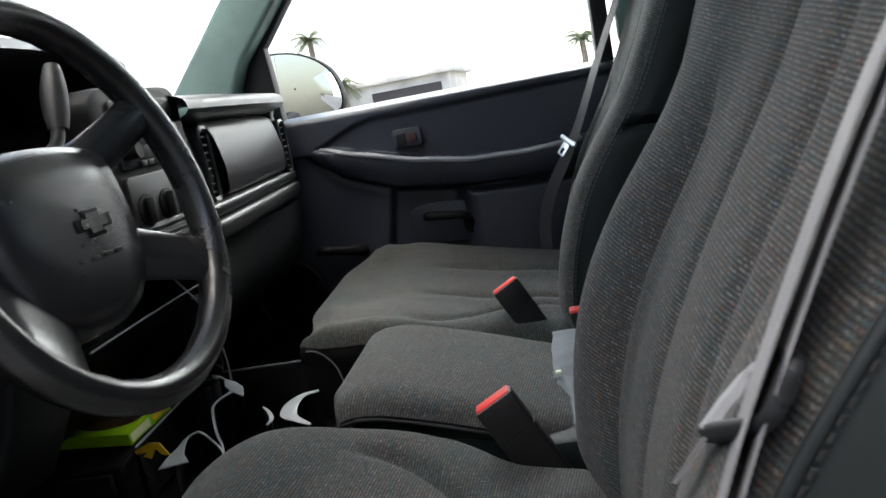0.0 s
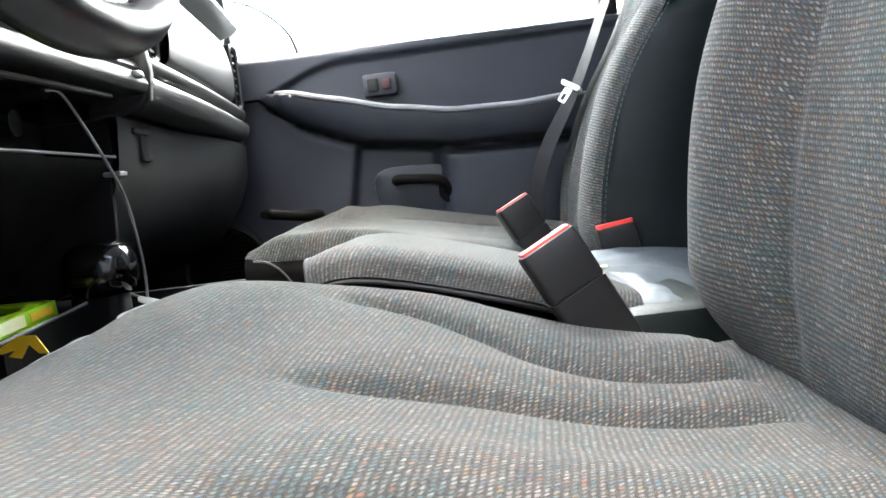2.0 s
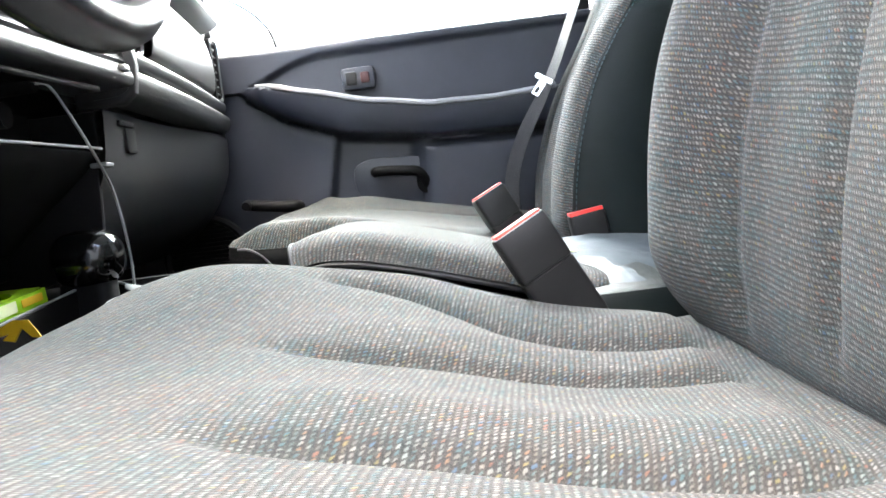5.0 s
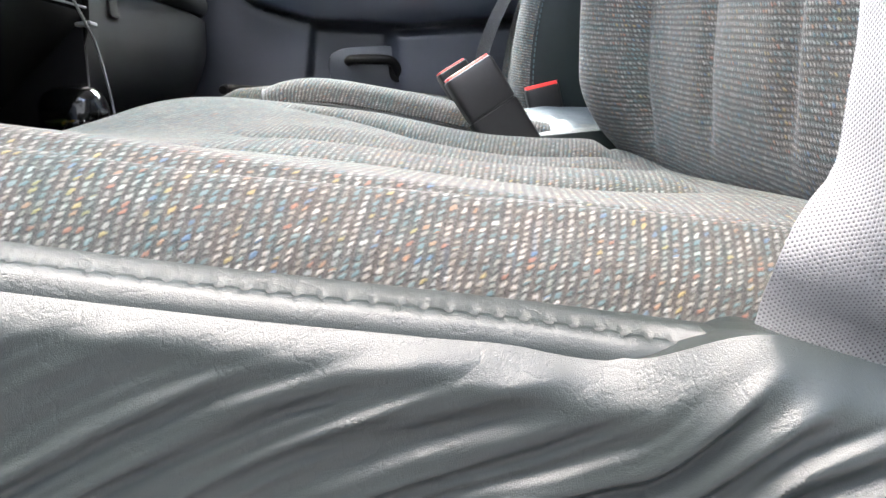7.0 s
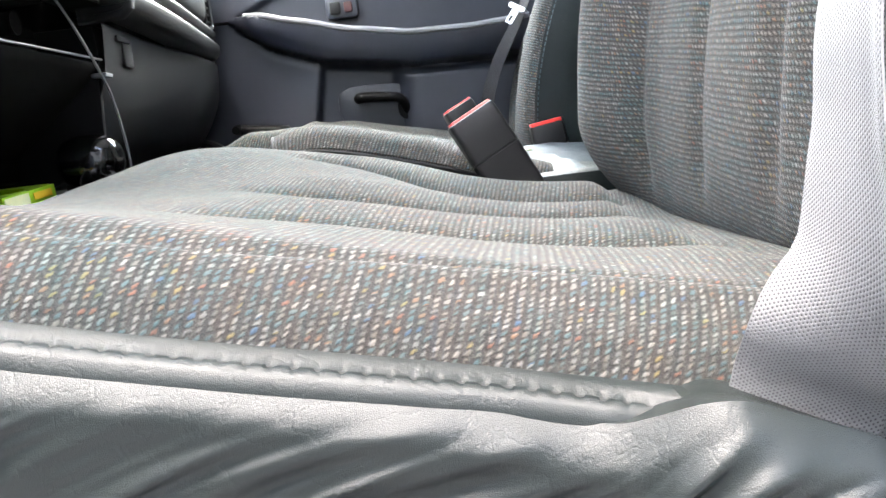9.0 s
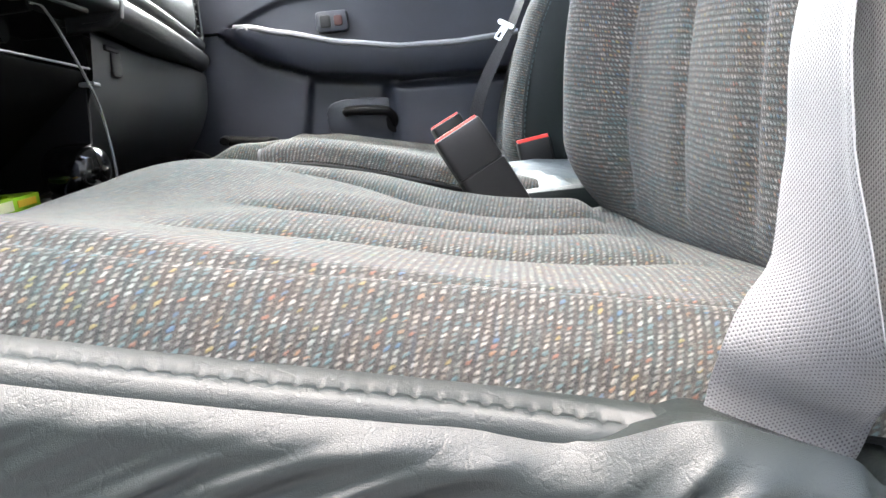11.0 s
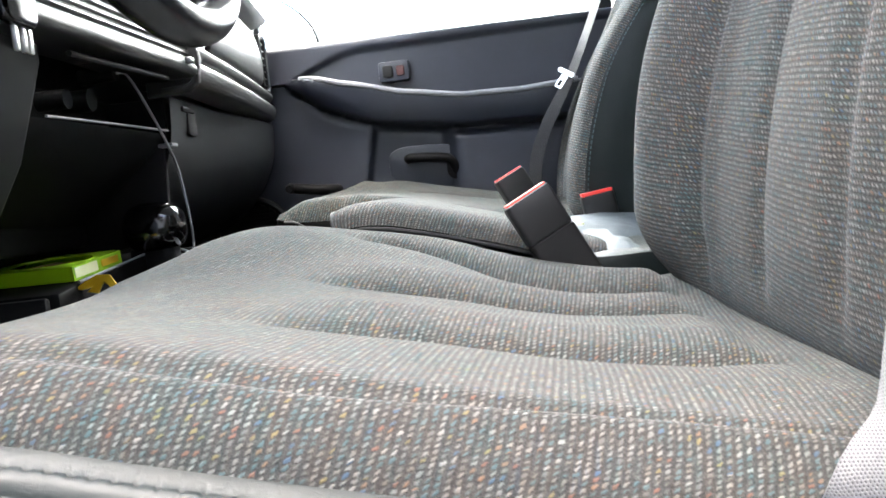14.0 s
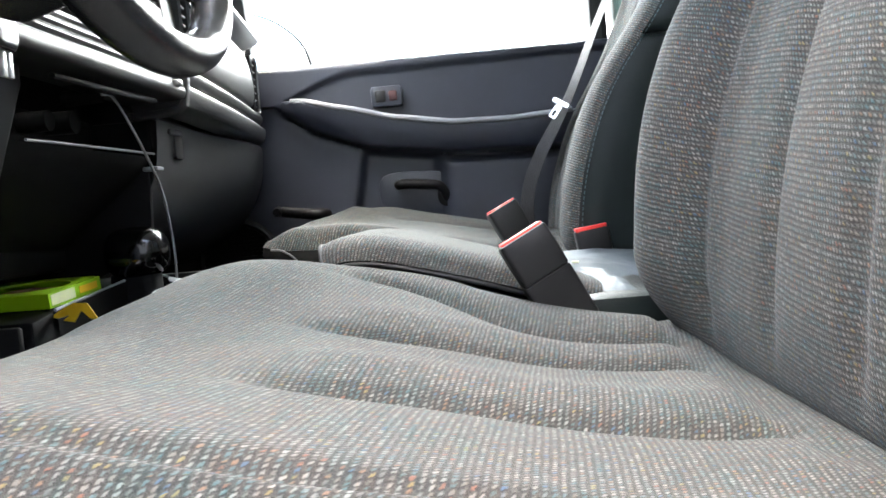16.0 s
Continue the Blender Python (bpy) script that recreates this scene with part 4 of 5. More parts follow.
def driver_belt():
    k = thing("driver_seat_belt", (0.19, 0.03, 0.03), "grey woven seat belt hanging beside the driver's seat", "seat belt", "seat belts")
    up = (-0.92, 0.27, 0.30)
    run = [(0.66, -0.03, 1.28), (0.52, -0.02, 1.06), (0.385, -0.020, 0.875), (0.306, -0.025, 0.72), (0.256, -0.034, 0.60), (0.209, -0.036, 0.50), (0.201, -0.037, 0.447), (0.199, -0.036, 0.405), (0.197, -0.024, 0.378), (0.196, -0.008, 0.356), (0.187, 0.000, 0.30), (0.19, 0.03, 0.03)]
    flat = [up, up, up, up, (-0.94, 0.22, 0.24), (-0.94, 0.10, 0.30), (-0.98, 0.02, 0.17), (-0.97, -0.22, 0), (-0.50, -0.87, 0), (-0.25, -0.97, 0), (-0.1, -1, 0), (0, -1, 0)]
    part("strap", strap(run, [0.0485] * 12, flat, n=160, curl=lambda q: 0.004 * bell(q, 0.685, 0.045)), M_WEB, k)
    # the shoulder and the lap strap hang together, the second a finger's width behind the first
    shove = [(0.003, 0.0, 0.0), (0.004, -0.004, 0.0), (0.005, -0.006, 0.0), (0.005, -0.005, 0.0), (0.006, -0.004, 0.0), (0.008, -0.003, 0.0), (0.010, -0.002, 0.0), (0.010, 0.001, 0.0), (0.009, 0.006, 0.0), (0.008, 0.006, 0.0), (0.008, 0.006, 0.0), (0.008, 0.004, 0.0)]
    part("strap", strap([tuple(c + e for c, e in zip(p, q)) for p, q in zip(run, shove)], [0.0485] * 12, flat, n=160), M_WEB, k, "second strap of the same belt")
    part("guide_loop", box((0.63, -0.06, 1.25), (0.70, -0.02, 1.31), 0.01), M_BLACK, k)
    # the latch plate: a bent loop round the strap with a thin blade
    m = Matrix.Translation((0.30, -0.025, 0.70))
    p = thing("latch_plate", m=m, label="dark-gripped steel latch plate on the driver's belt", category="latch plate", group="latch plates")
    far_up, far_low, near_low, near_up = (0.309, 0.0, 0.703), (0.286, 0.0, 0.679), (0.299, -0.049, 0.705), (0.311, -0.049, 0.726)
    part("grip", tube([far_low, (0.290, -0.018, 0.688), near_low, (0.305, -0.052, 0.716)], lambda q: 0.0048 * (1 - 0.2 * q), 30, 10), M_SHADOW, p, "moulded dark grip")
    part("grip", tube([(0.305, -0.052, 0.714), near_up, (0.314, -0.03, 0.722)], 0.0042, 16, 10), M_SHADOW, p)
    part("plate", tube([far_low, (0.297, 0.001, 0.691), far_up, (0.313, -0.012, 0.710)], 0.0056, 24, 8), M_GREY_RIM, p, "pale grey edge of the plate")
    bm = bmesh.new()
    a, d, w, n = Vector((0.284, 0.0, 0.677)), Vector((-0.016, 0, -0.020)), Vector((-0.002, -0.012, 0.006)), Vector((0.0008, 0, -0.0006))
    q = [[bm.verts.new(a + d * s + w * v + n * g) for s, v in ((0, 0), (0.9, 0), (1, 0.15), (1, 0.85), (0.9, 1), (0, 1))] for g in (-1, 1)]
    bm.faces.new(q[0]), bm.faces.new(q[1][::-1])
    for e in range(6):
        bm.faces.new((q[0][e], q[1][e], q[1][(e + 1) % 6], q[0][(e + 1) % 6]))
    part("blade", bm, M_STEEL, p, "thin bright steel blade")


driver_belt()
origin(0.135, 0.01, -0.03)
# ---- dashboard ----
def face_x(y):
    """Where the dashboard's face stands at y."""
    return -0.445 - 0.035 * max(0, (y - 0.84) / 0.57) ** 1.5 - 0.06 * max(0, 0.80 - y)


def dash_sheet(prof, y0, y1, n=24, push=0.0):
    rows = []
    for j in range(n + 1):
        y = y0 + (y1 - y0) * j / n
        line, _ = spline([(x, 0, z) for x, z in prof], 60)
        back = push * smoothstep(1.42, 1.0, y)
        rows.append([Vector((p.x + face_x(y) - back, y, p.z)) for p in line])
    return grid_mesh(rows)


def dashboard():
    d = thing("dashboard", (-0.75, 0.75, 0.5), "worn graphite truck dashboard with passenger airbag panel", "dashboard")
    # top pad with its rounded lip
    part("top_pad", dash_sheet([(-0.42, 0.925), (-0.25, 0.955), (-0.06, 0.955), (0.0, 0.950), (0.018, 0.936), (0.012, 0.920), (-0.03, 0.908), (-0.08, 0.902)], 0.84, 1.445), M_DASH, d)
    part("airbag_panel", dash_sheet([(-0.06, 0.915), (-0.02, 0.905), (0.0, 0.885), (0.012, 0.83), (0.010, 0.79), (0.0, 0.777), (-0.03, 0.775)], 0.955, 1.36), M_DASH, d, "smooth dark airbag panel")
    part("side_filler", dash_sheet([(-0.06, 0.915), (-0.03, 0.90), (-0.012, 0.885), (-0.004, 0.83), (-0.004, 0.79), (-0.012, 0.777), (-0.03, 0.77)], 0.84, 1.435), M_SHADOW, d)
    part("trim_strip", dash_sheet([(-0.03, 0.775), (0.004, 0.773), (0.014, 0.766), (0.010, 0.752), (-0.004, 0.748), (-0.03, 0.748)], 0.82, 1.43), M_DASH, d)
    part("trim_strip", dash_sheet([(-0.03, 0.750), (0.006, 0.747), (0.018, 0.738), (0.014, 0.718), (0.0, 0.71), (-0.03, 0.708)], 0.82, 1.43), M_DASH, d)
    part("lower_panel", dash_sheet([(-0.03, 0.713), (0.004, 0.705), (0.006, 0.68), (-0.004, 0.62), (-0.045, 0.55), (-0.11, 0.50), (-0.22, 0.47), (-0.4, 0.46)], 0.85, 1.43, 24, 0.040), M_DASH, d, "scuffed lower dash panel")
    part("end_cap", extrude([(-0.90, 0.92), (-0.60, 0.95), (-0.49, 0.935), (-0.50, 0.90), (-0.49, 0.80), (-0.48, 0.74), (-0.49, 0.66), (-0.54, 0.55), (-0.62, 0.49), (-0.90, 0.46)], 1.432, 1.465, "y", 0.01, 3), M_DASH, d)
    # side vent and the narrow one by the centre stack: a frame round slats set in a dark box
    for yc, wide, high, zc, count, lab in ((1.398, 0.050, 0.125, 0.828, 7, "black side air vent"), (0.912, 0.044, 0.13, 0.835, 8, "black upright air vent")):
        fx = face_x(yc) + (0.010 if yc > 1 else 0.002)
        outer, inner = rounded_rect(wide, high, 0.018, 5, yc, zc), rounded_rect(wide - 0.016, high - 0.020, 0.010, 5, yc, zc)
        ring = [[Vector((fx + x, y, z)) for y, z in line] for x, line in ((-0.03, outer), (0.0, outer), (0.003, [((a[0] + b[0]) / 2, (a[1] + b[1]) / 2) for a, b in zip(outer, inner)]), (0.0, inner), (-0.022, inner))]
        vent = part("air_vent", grid_mesh(ring, wrap=True), M_DASH, d, lab)
        part("vent_box", extrude(inner, fx - 0.026, fx - 0.020, "x"), M_BLACK, vent)
        for k in range(count):
            z = zc + (k - (count - 1) / 2) * (high - 0.024) / count
            part("slat", box((fx - 0.018, yc - wide / 2 + 0.009, z - 0.0022), (fx - 0.002, yc + wide / 2 - 0.009, z + 0.0022), 0.001, 1), M_SHADOW, vent)
    # centre stack: bezel, pocket, radio, heater dials, vent
    bx, by = -0.455, 0.742
    bz = part("centre_bezel", extrude(rounded_rect(0.265, 0.25, 0.035, 6, by, 0.843), bx - 0.06, bx, "x", 0.008), M_BLACK, d, "black centre bezel with rounded corners")
    part("radio", extrude(rounded_rect(0.19, 0.058, 0.006, 3, by, 0.884), bx - 0.01, bx + 0.006, "x", 0.002), M_SCREEN, bz, "black radio face")
    for y in (by - 0.07, by + 0.07):
        part("radio_knob", tube([(bx, y, 0.878), (bx + 0.022, y, 0.880)], 0.011, 8, 14), M_BLACK, bz)
    part("tape_slot", box((bx + 0.004, by - 0.04, 0.885), (bx + 0.0085, by + 0.04, 0.896), 0.002), M_BLACK, bz)
    for k in range(5):
        part("radio_button", box((bx + 0.004, by - 0.048 + 0.02 * k, 0.856), (bx + 0.010, by - 0.032 + 0.02 * k, 0.865), 0.002), M_SHADOW, bz)
    part("heater_panel", extrude(rounded_rect(0.19, 0.098, 0.008, 4, by, 0.797), bx - 0.01, bx + 0.006, "x", 0.002), M_DASH, bz, "grey heater panel")
    for y in (by - 0.062, by, by + 0.062):
        ring = part("heater_dial", extrude([(y + 0.023 * math.cos(k * math.pi / 14), 0.797 + 0.023 * math.sin(k * math.pi / 14)) for k in range(28)], bx, bx + 0.010, "x", 0.002), M_BLACK, bz, "black round heater dial")
        part("dial_grip", box((bx + 0.008, y - 0.005, 0.779), (bx + 0.020, y + 0.005, 0.815), 0.002), M_SHADOW, ring)
        part("dial_mark", box((bx + 0.0195, y - 0.001, 0.806), (bx + 0.0205, y + 0.001, 0.814)), M_PRINT_GREY, ring)
    part("centre_vent", extrude(rounded_rect(0.18, 0.030, 0.008, 4, by, 0.935), bx - 0.01, bx + 0.005, "x", 0.003), M_SHADOW, bz)
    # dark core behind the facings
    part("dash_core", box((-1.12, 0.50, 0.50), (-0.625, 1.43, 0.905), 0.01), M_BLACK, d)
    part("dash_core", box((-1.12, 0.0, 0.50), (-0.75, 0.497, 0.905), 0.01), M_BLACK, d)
    # instrument hood
    rows = []
    for i in range(21):
        y = 0.10 + 0.77 * i / 20
        rise = 0.085 * arch(y, 0.10, 0.87, 0.12, 0.09)
        rows.append([Vector((x, y, z + rise * k)) for x, z, k in ((-0.86, 0.94, 0.2), (-0.70, 0.965, 0.7), (-0.56, 0.965, 0.95), (-0.515, 0.955, 1.0), (-0.505, 0.94, 1.0), (-0.52, 0.935, 0.95), (-0.72, 0.94, 0.85))])
    part("instrument_hood", grid_mesh(rows), M_DASH, d)
    part("knee_bolster", extrude([(-0.62, 0.738), (-0.50, 0.738), (-0.485, 0.728), (-0.485, 0.70), (-0.52, 0.60), (-0.58, 0.50), (-0.66, 0.47)], 0.40, 0.532, "y", 0.012, 3), M_SHADOW, d)
    part("instrument_cluster", box((-0.70, 0.14, 0.80), (-0.655, 0.66, 1.02), 0.01), M_SCREEN, d, "dark instrument cluster")
    part("cluster_bezel", extrude([(0.09, 0.76), (0.09, 0.97), (0.14, 1.03), (0.82, 1.03), (0.868, 0.97), (0.868, 0.76)], -0.72, -0.695, "x", 0.01), M_BLACK, d)
    part("driver_panel", dash_sheet([(-0.10, 0.80), (-0.06, 0.79), (-0.05, 0.77), (-0.055, 0.72), (-0.075, 0.66), (-0.12, 0.60), (-0.25, 0.55)], 0.02, 0.50), M_DASH, d)
    # the trim runs on below the centre stack
    for z, k in ((0.776, 0.000), (0.765, 0.004), (0.754, 0.008)):
        part("trim_strip", dash_sheet([(-0.05, z + 0.004), (k, z + 0.002), (k + 0.006, z - 0.002), (k + 0.006, z - 0.006), (k - 0.002, z - 0.009), (-0.05, z - 0.010)], 0.38, 0.83, 8), M_DASH, d)
    part("trim_strip", dash_sheet([(-0.05, 0.745), (0.012, 0.744), (0.020, 0.738), (0.021, 0.726), (0.010, 0.719), (-0.05, 0.718)], 0.38, 0.83, 8), M_DASH, d)
    part("cubby_trim", tube([(-0.462, 0.54, 0.709), (-0.450, 0.68, 0.710), (-0.444, 0.76, 0.711)], 0.0036, 20, 8), M_BLACK, d, "black upper lip")
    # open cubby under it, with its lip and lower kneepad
    # cubby and knee panel: the shade below the dash is put into near-black
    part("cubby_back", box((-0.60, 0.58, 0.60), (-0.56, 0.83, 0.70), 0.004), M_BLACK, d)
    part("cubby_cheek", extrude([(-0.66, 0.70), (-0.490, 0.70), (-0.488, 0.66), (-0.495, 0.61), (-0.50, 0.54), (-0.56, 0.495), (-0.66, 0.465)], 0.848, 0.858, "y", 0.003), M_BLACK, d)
    part("cubby_lip", tube([(-0.490, 0.53, 0.647), (-0.487, 0.68, 0.650), (-0.482, 0.84, 0.652)], 0.0016, 20, 8), M_GREY_RIM, d, "thin pale grey lower lip")
    part("knee_panel", dash_sheet([(-0.045, 0.648), (-0.06, 0.63), (-0.12, 0.58), (-0.22, 0.50), (-0.32, 0.44), (-0.50, 0.40)], 0.50, 0.850), M_BLACK, d, "panel below the cubby, shade put into its black")
    part("outlet", tube([(-0.555, 0.70, 0.685), (-0.52, 0.70, 0.685)], 0.014, 8, 14), M_BLACK, d, "black power outlet")
    part("outlet", tube([(-0.555, 0.64, 0.680), (-0.52, 0.64, 0.680)], 0.012, 8, 14), M_BLACK, d)
    part("ashtray_pull", box((-0.427, 0.786, 0.733), (-0.418, 0.801, 0.741), 0.002), M_STEEL, d, "bright ashtray pull")
    part("trim_bracket", extrude([(-0.50, 0.790), (-0.436, 0.788), (-0.424, 0.778), (-0.420, 0.745), (-0.425, 0.712), (-0.44, 0.700), (-0.50, 0.698)], 0.822, 0.842, "y", 0.006, 3), M_DASH, d, "curved end of the trim")
    # latch of the glove box, a pull in a recess, and the hinge tab below
    part("glovebox_latch", extrude(rounded_rect(0.036, 0.044, 0.006, 3, 0.937, 0.672), -0.500, -0.4785, "x", 0.002), M_BLACK, d, "black latch recess")
    part("glovebox_latch", extrude(rounded_rect(0.050, 0.008, 0.003, 3, 0.918, 0.688), -0.492, -0.4750, "x", 0.002), M_SHADOW, d, "dark latch pull")
    part("glovebox_latch", box((-0.500, 0.838, 0.629), (-0.478, 0.862, 0.635), 0.002), M_GREY_RIM, d)


dashboard()


origin(0, 0, 0)


def steering():
    """The wheel on its column, tilted back."""
    a, yaw = radians(14), radians(-4)
    n = Vector((math.cos(a), math.sin(yaw), math.sin(a))).normalized()
    r = Vector((0, 0, 1)).cross(n).normalized()
    u = n.cross(r)
    m = Matrix((r, u, n)).transposed().to_4x4()
    m.translation = (-0.168, 0.314, 0.811)
    w = thing("steering_wheel", m=m, label="black four-spoke steering wheel with padded airbag hub", category="steering wheel")
    R = 0.178
    rows = []
    for i in range(97):
        t = 2 * math.pi * i / 96
        grip = 0.0012 * math.cos(t * 64) if (math.radians(35) < (t % math.pi) < math.radians(75)) or (math.radians(105) < (t % math.pi) < math.radians(145)) else 0
        rows.append([Vector(((R + (0.0155 + (grip if math.cos(b) < 0 else 0)) * math.cos(b)) * math.cos(t), (R + (0.0155 + (grip if math.cos(b) < 0 else 0)) * math.cos(b)) * math.sin(t), 0.018 * math.sin(b))) for b in [2 * math.pi * k / 16 for k in range(16)]])
    part("rim", grid_mesh(rows, wrap=True), M_WHEEL, w, local=True)
    hub = [(-0.105, 0.035), (-0.088, 0.058), (-0.03, 0.068), (0.03, 0.068), (0.088, 0.058), (0.105, 0.035), (0.100, -0.03), (0.078, -0.080), (0.035, -0.108), (-0.035, -0.108), (-0.078, -0.080), (-0.100, -0.03)]
    ring, _ = spline([(*hub[-1], 0), *[(*p, 0) for p in hub], (*hub[0], 0)], 73)
    rings = [[Vector((p.x * s, p.y * s, z)) for p in ring[:-1]] for s, z in ((1.0, -0.11), (1.0, -0.06), (0.985, -0.038), (0.93, -0.026), (0.8, -0.019), (0.5, -0.014), (0.02, -0.013))]
    part("airbag_hub", grid_mesh(rings, wrap=True), M_WHEEL, w, "smooth padded hub", local=True)
    tie = [(0.012 + 0.74 * x, -0.018 + 0.74 * y) for x, y in [(-0.032, -0.004), (-0.014, -0.004), (-0.014, -0.014), (0.018, -0.014), (0.016, -0.005), (0.036, -0.005), (0.040, 0.012), (0.020, 0.012), (0.020, 0.021), (-0.012, 0.021), (-0.013, 0.012), (-0.030, 0.012)]]
    bad = part("emblem", extrude(tie, -0.016, -0.0115, "z", 0.001), M_BLACK, w, "moulded cross-shaped badge", local=True)
    part("emblem_face", extrude([(0.0135 + (p[0] - 0.0135) * 0.72, -0.0155 + (p[1] + 0.0155) * 0.72) for p in tie], -0.012, -0.0108, "z"), M_WHEEL, bad, local=True)
    for k, (sx, hw) in enumerate(((-0.03, 0.008), (-0.004, 0.010), (0.02, 0.008))):
        part("embossed_bar", box((0.012 + 0.7 * sx, -0.048, -0.0150), (0.012 + 0.7 * sx + 1.3 * hw, -0.044, -0.0125), 0.001), M_SHADOW, bad, local=True)
    for ang, w0, w1 in ((28, 0.026, 0.02), (152, 0.026, 0.02), (-32, 0.032, 0.024), (222, 0.052, 0.036)):
        c, s = math.cos(radians(ang)), math.sin(radians(ang))
        rows = []
        for i in range(13):
            t = i / 12
            d = 0.075 + 0.108 * t
            hw = w0 * (1 - t) + w1 * t + 0.012 * (2 * t - 1) ** 4
            z = -0.045 + 0.043 * smoothstep(0.0, 1.0, t)
            rows.append([Vector((c * d - s * hw * math.cos(b), s * d + c * hw * math.cos(b), z + 0.012 * math.sin(b))) for b in [2 * math.pi * k / 12 for k in range(12)]])
        part("spoke", grid_mesh(rows, wrap=True), M_WHEEL, w, local=True)
    origin(0.12, -0.06, -0.03)
    col = thing("steering_column", (-0.45, 0.38, 0.75), "graphite steering column cover with stalks", "steering column")
    part("column_cover", tube([(-0.35, 0.38, 0.82), (-0.45, 0.38, 0.793), (-0.60, 0.38, 0.75)], lambda t: 0.050 + 0.01 * t, 16, 18), M_WHEEL, col)
    part("column_shroud", extrude([(-0.62, 0.81), (-0.42, 0.81), (-0.43, 0.785), (-0.47, 0.755), (-0.58, 0.70), (-0.66, 0.68)], 0.32, 0.43, "y", 0.02, 3), M_WHEEL, col)
    part("ignition", tube([(-0.42, 0.47, 0.765), (-0.405, 0.50, 0.765)], 0.016, 8, 16), M_BLACK, col)
    lever = part("shift_lever", tube([(-0.45, 0.45, 0.84), (-0.435, 0.52, 0.875), (-0.43, 0.575, 0.90), (-0.435, 0.60, 0.925)], 0.008, 20, 10), M_BLACK, col)
    part("lever_knob", tube([(-0.434, 0.597, 0.918), (-0.44, 0.615, 0.955), (-0.445, 0.635, 0.995)], lambda t: 0.008 + 0.0075 * math.sin(math.pi * min(1, 0.1 + t * 0.86)) ** 0.8, 24, 14), M_SHADOW, lever, "smooth dark shift knob")


steering()


origin(0, 0, 0)


def keys():
    k = thing("key_fob", (-0.285, 0.37, 0.69), "glossy black key fob with bright keys hanging from the ignition", "keys")
    part("fob", extrude(rounded_rect(0.050, 0.075, 0.012, 5, 0.385, 0.706), -0.290, -0.279, "x", 0.004, 3), M_GLOSS, k)
    part("fob_inset", extrude(rounded_rect(0.030, 0.035, 0.008, 5, 0.385, 0.716), -0.280, -0.278, "x"), M_SHADOW, k)
    for y in (0.378, 0.390, 0.399):
        part("key", box((-0.287, y - 0.003, 0.648), (-0.283, y + 0.003, 0.672), 0.001), M_STEEL, k, "bright key tip")


keys()


origin(0.134, 0.022, -0.013)


# ---- console before the centre seat ----
def console_z(y):
    """Height of the cup holders' rims, which rise towards the passenger's side."""
    return 0.420 + 0.11 * (y - 0.65)


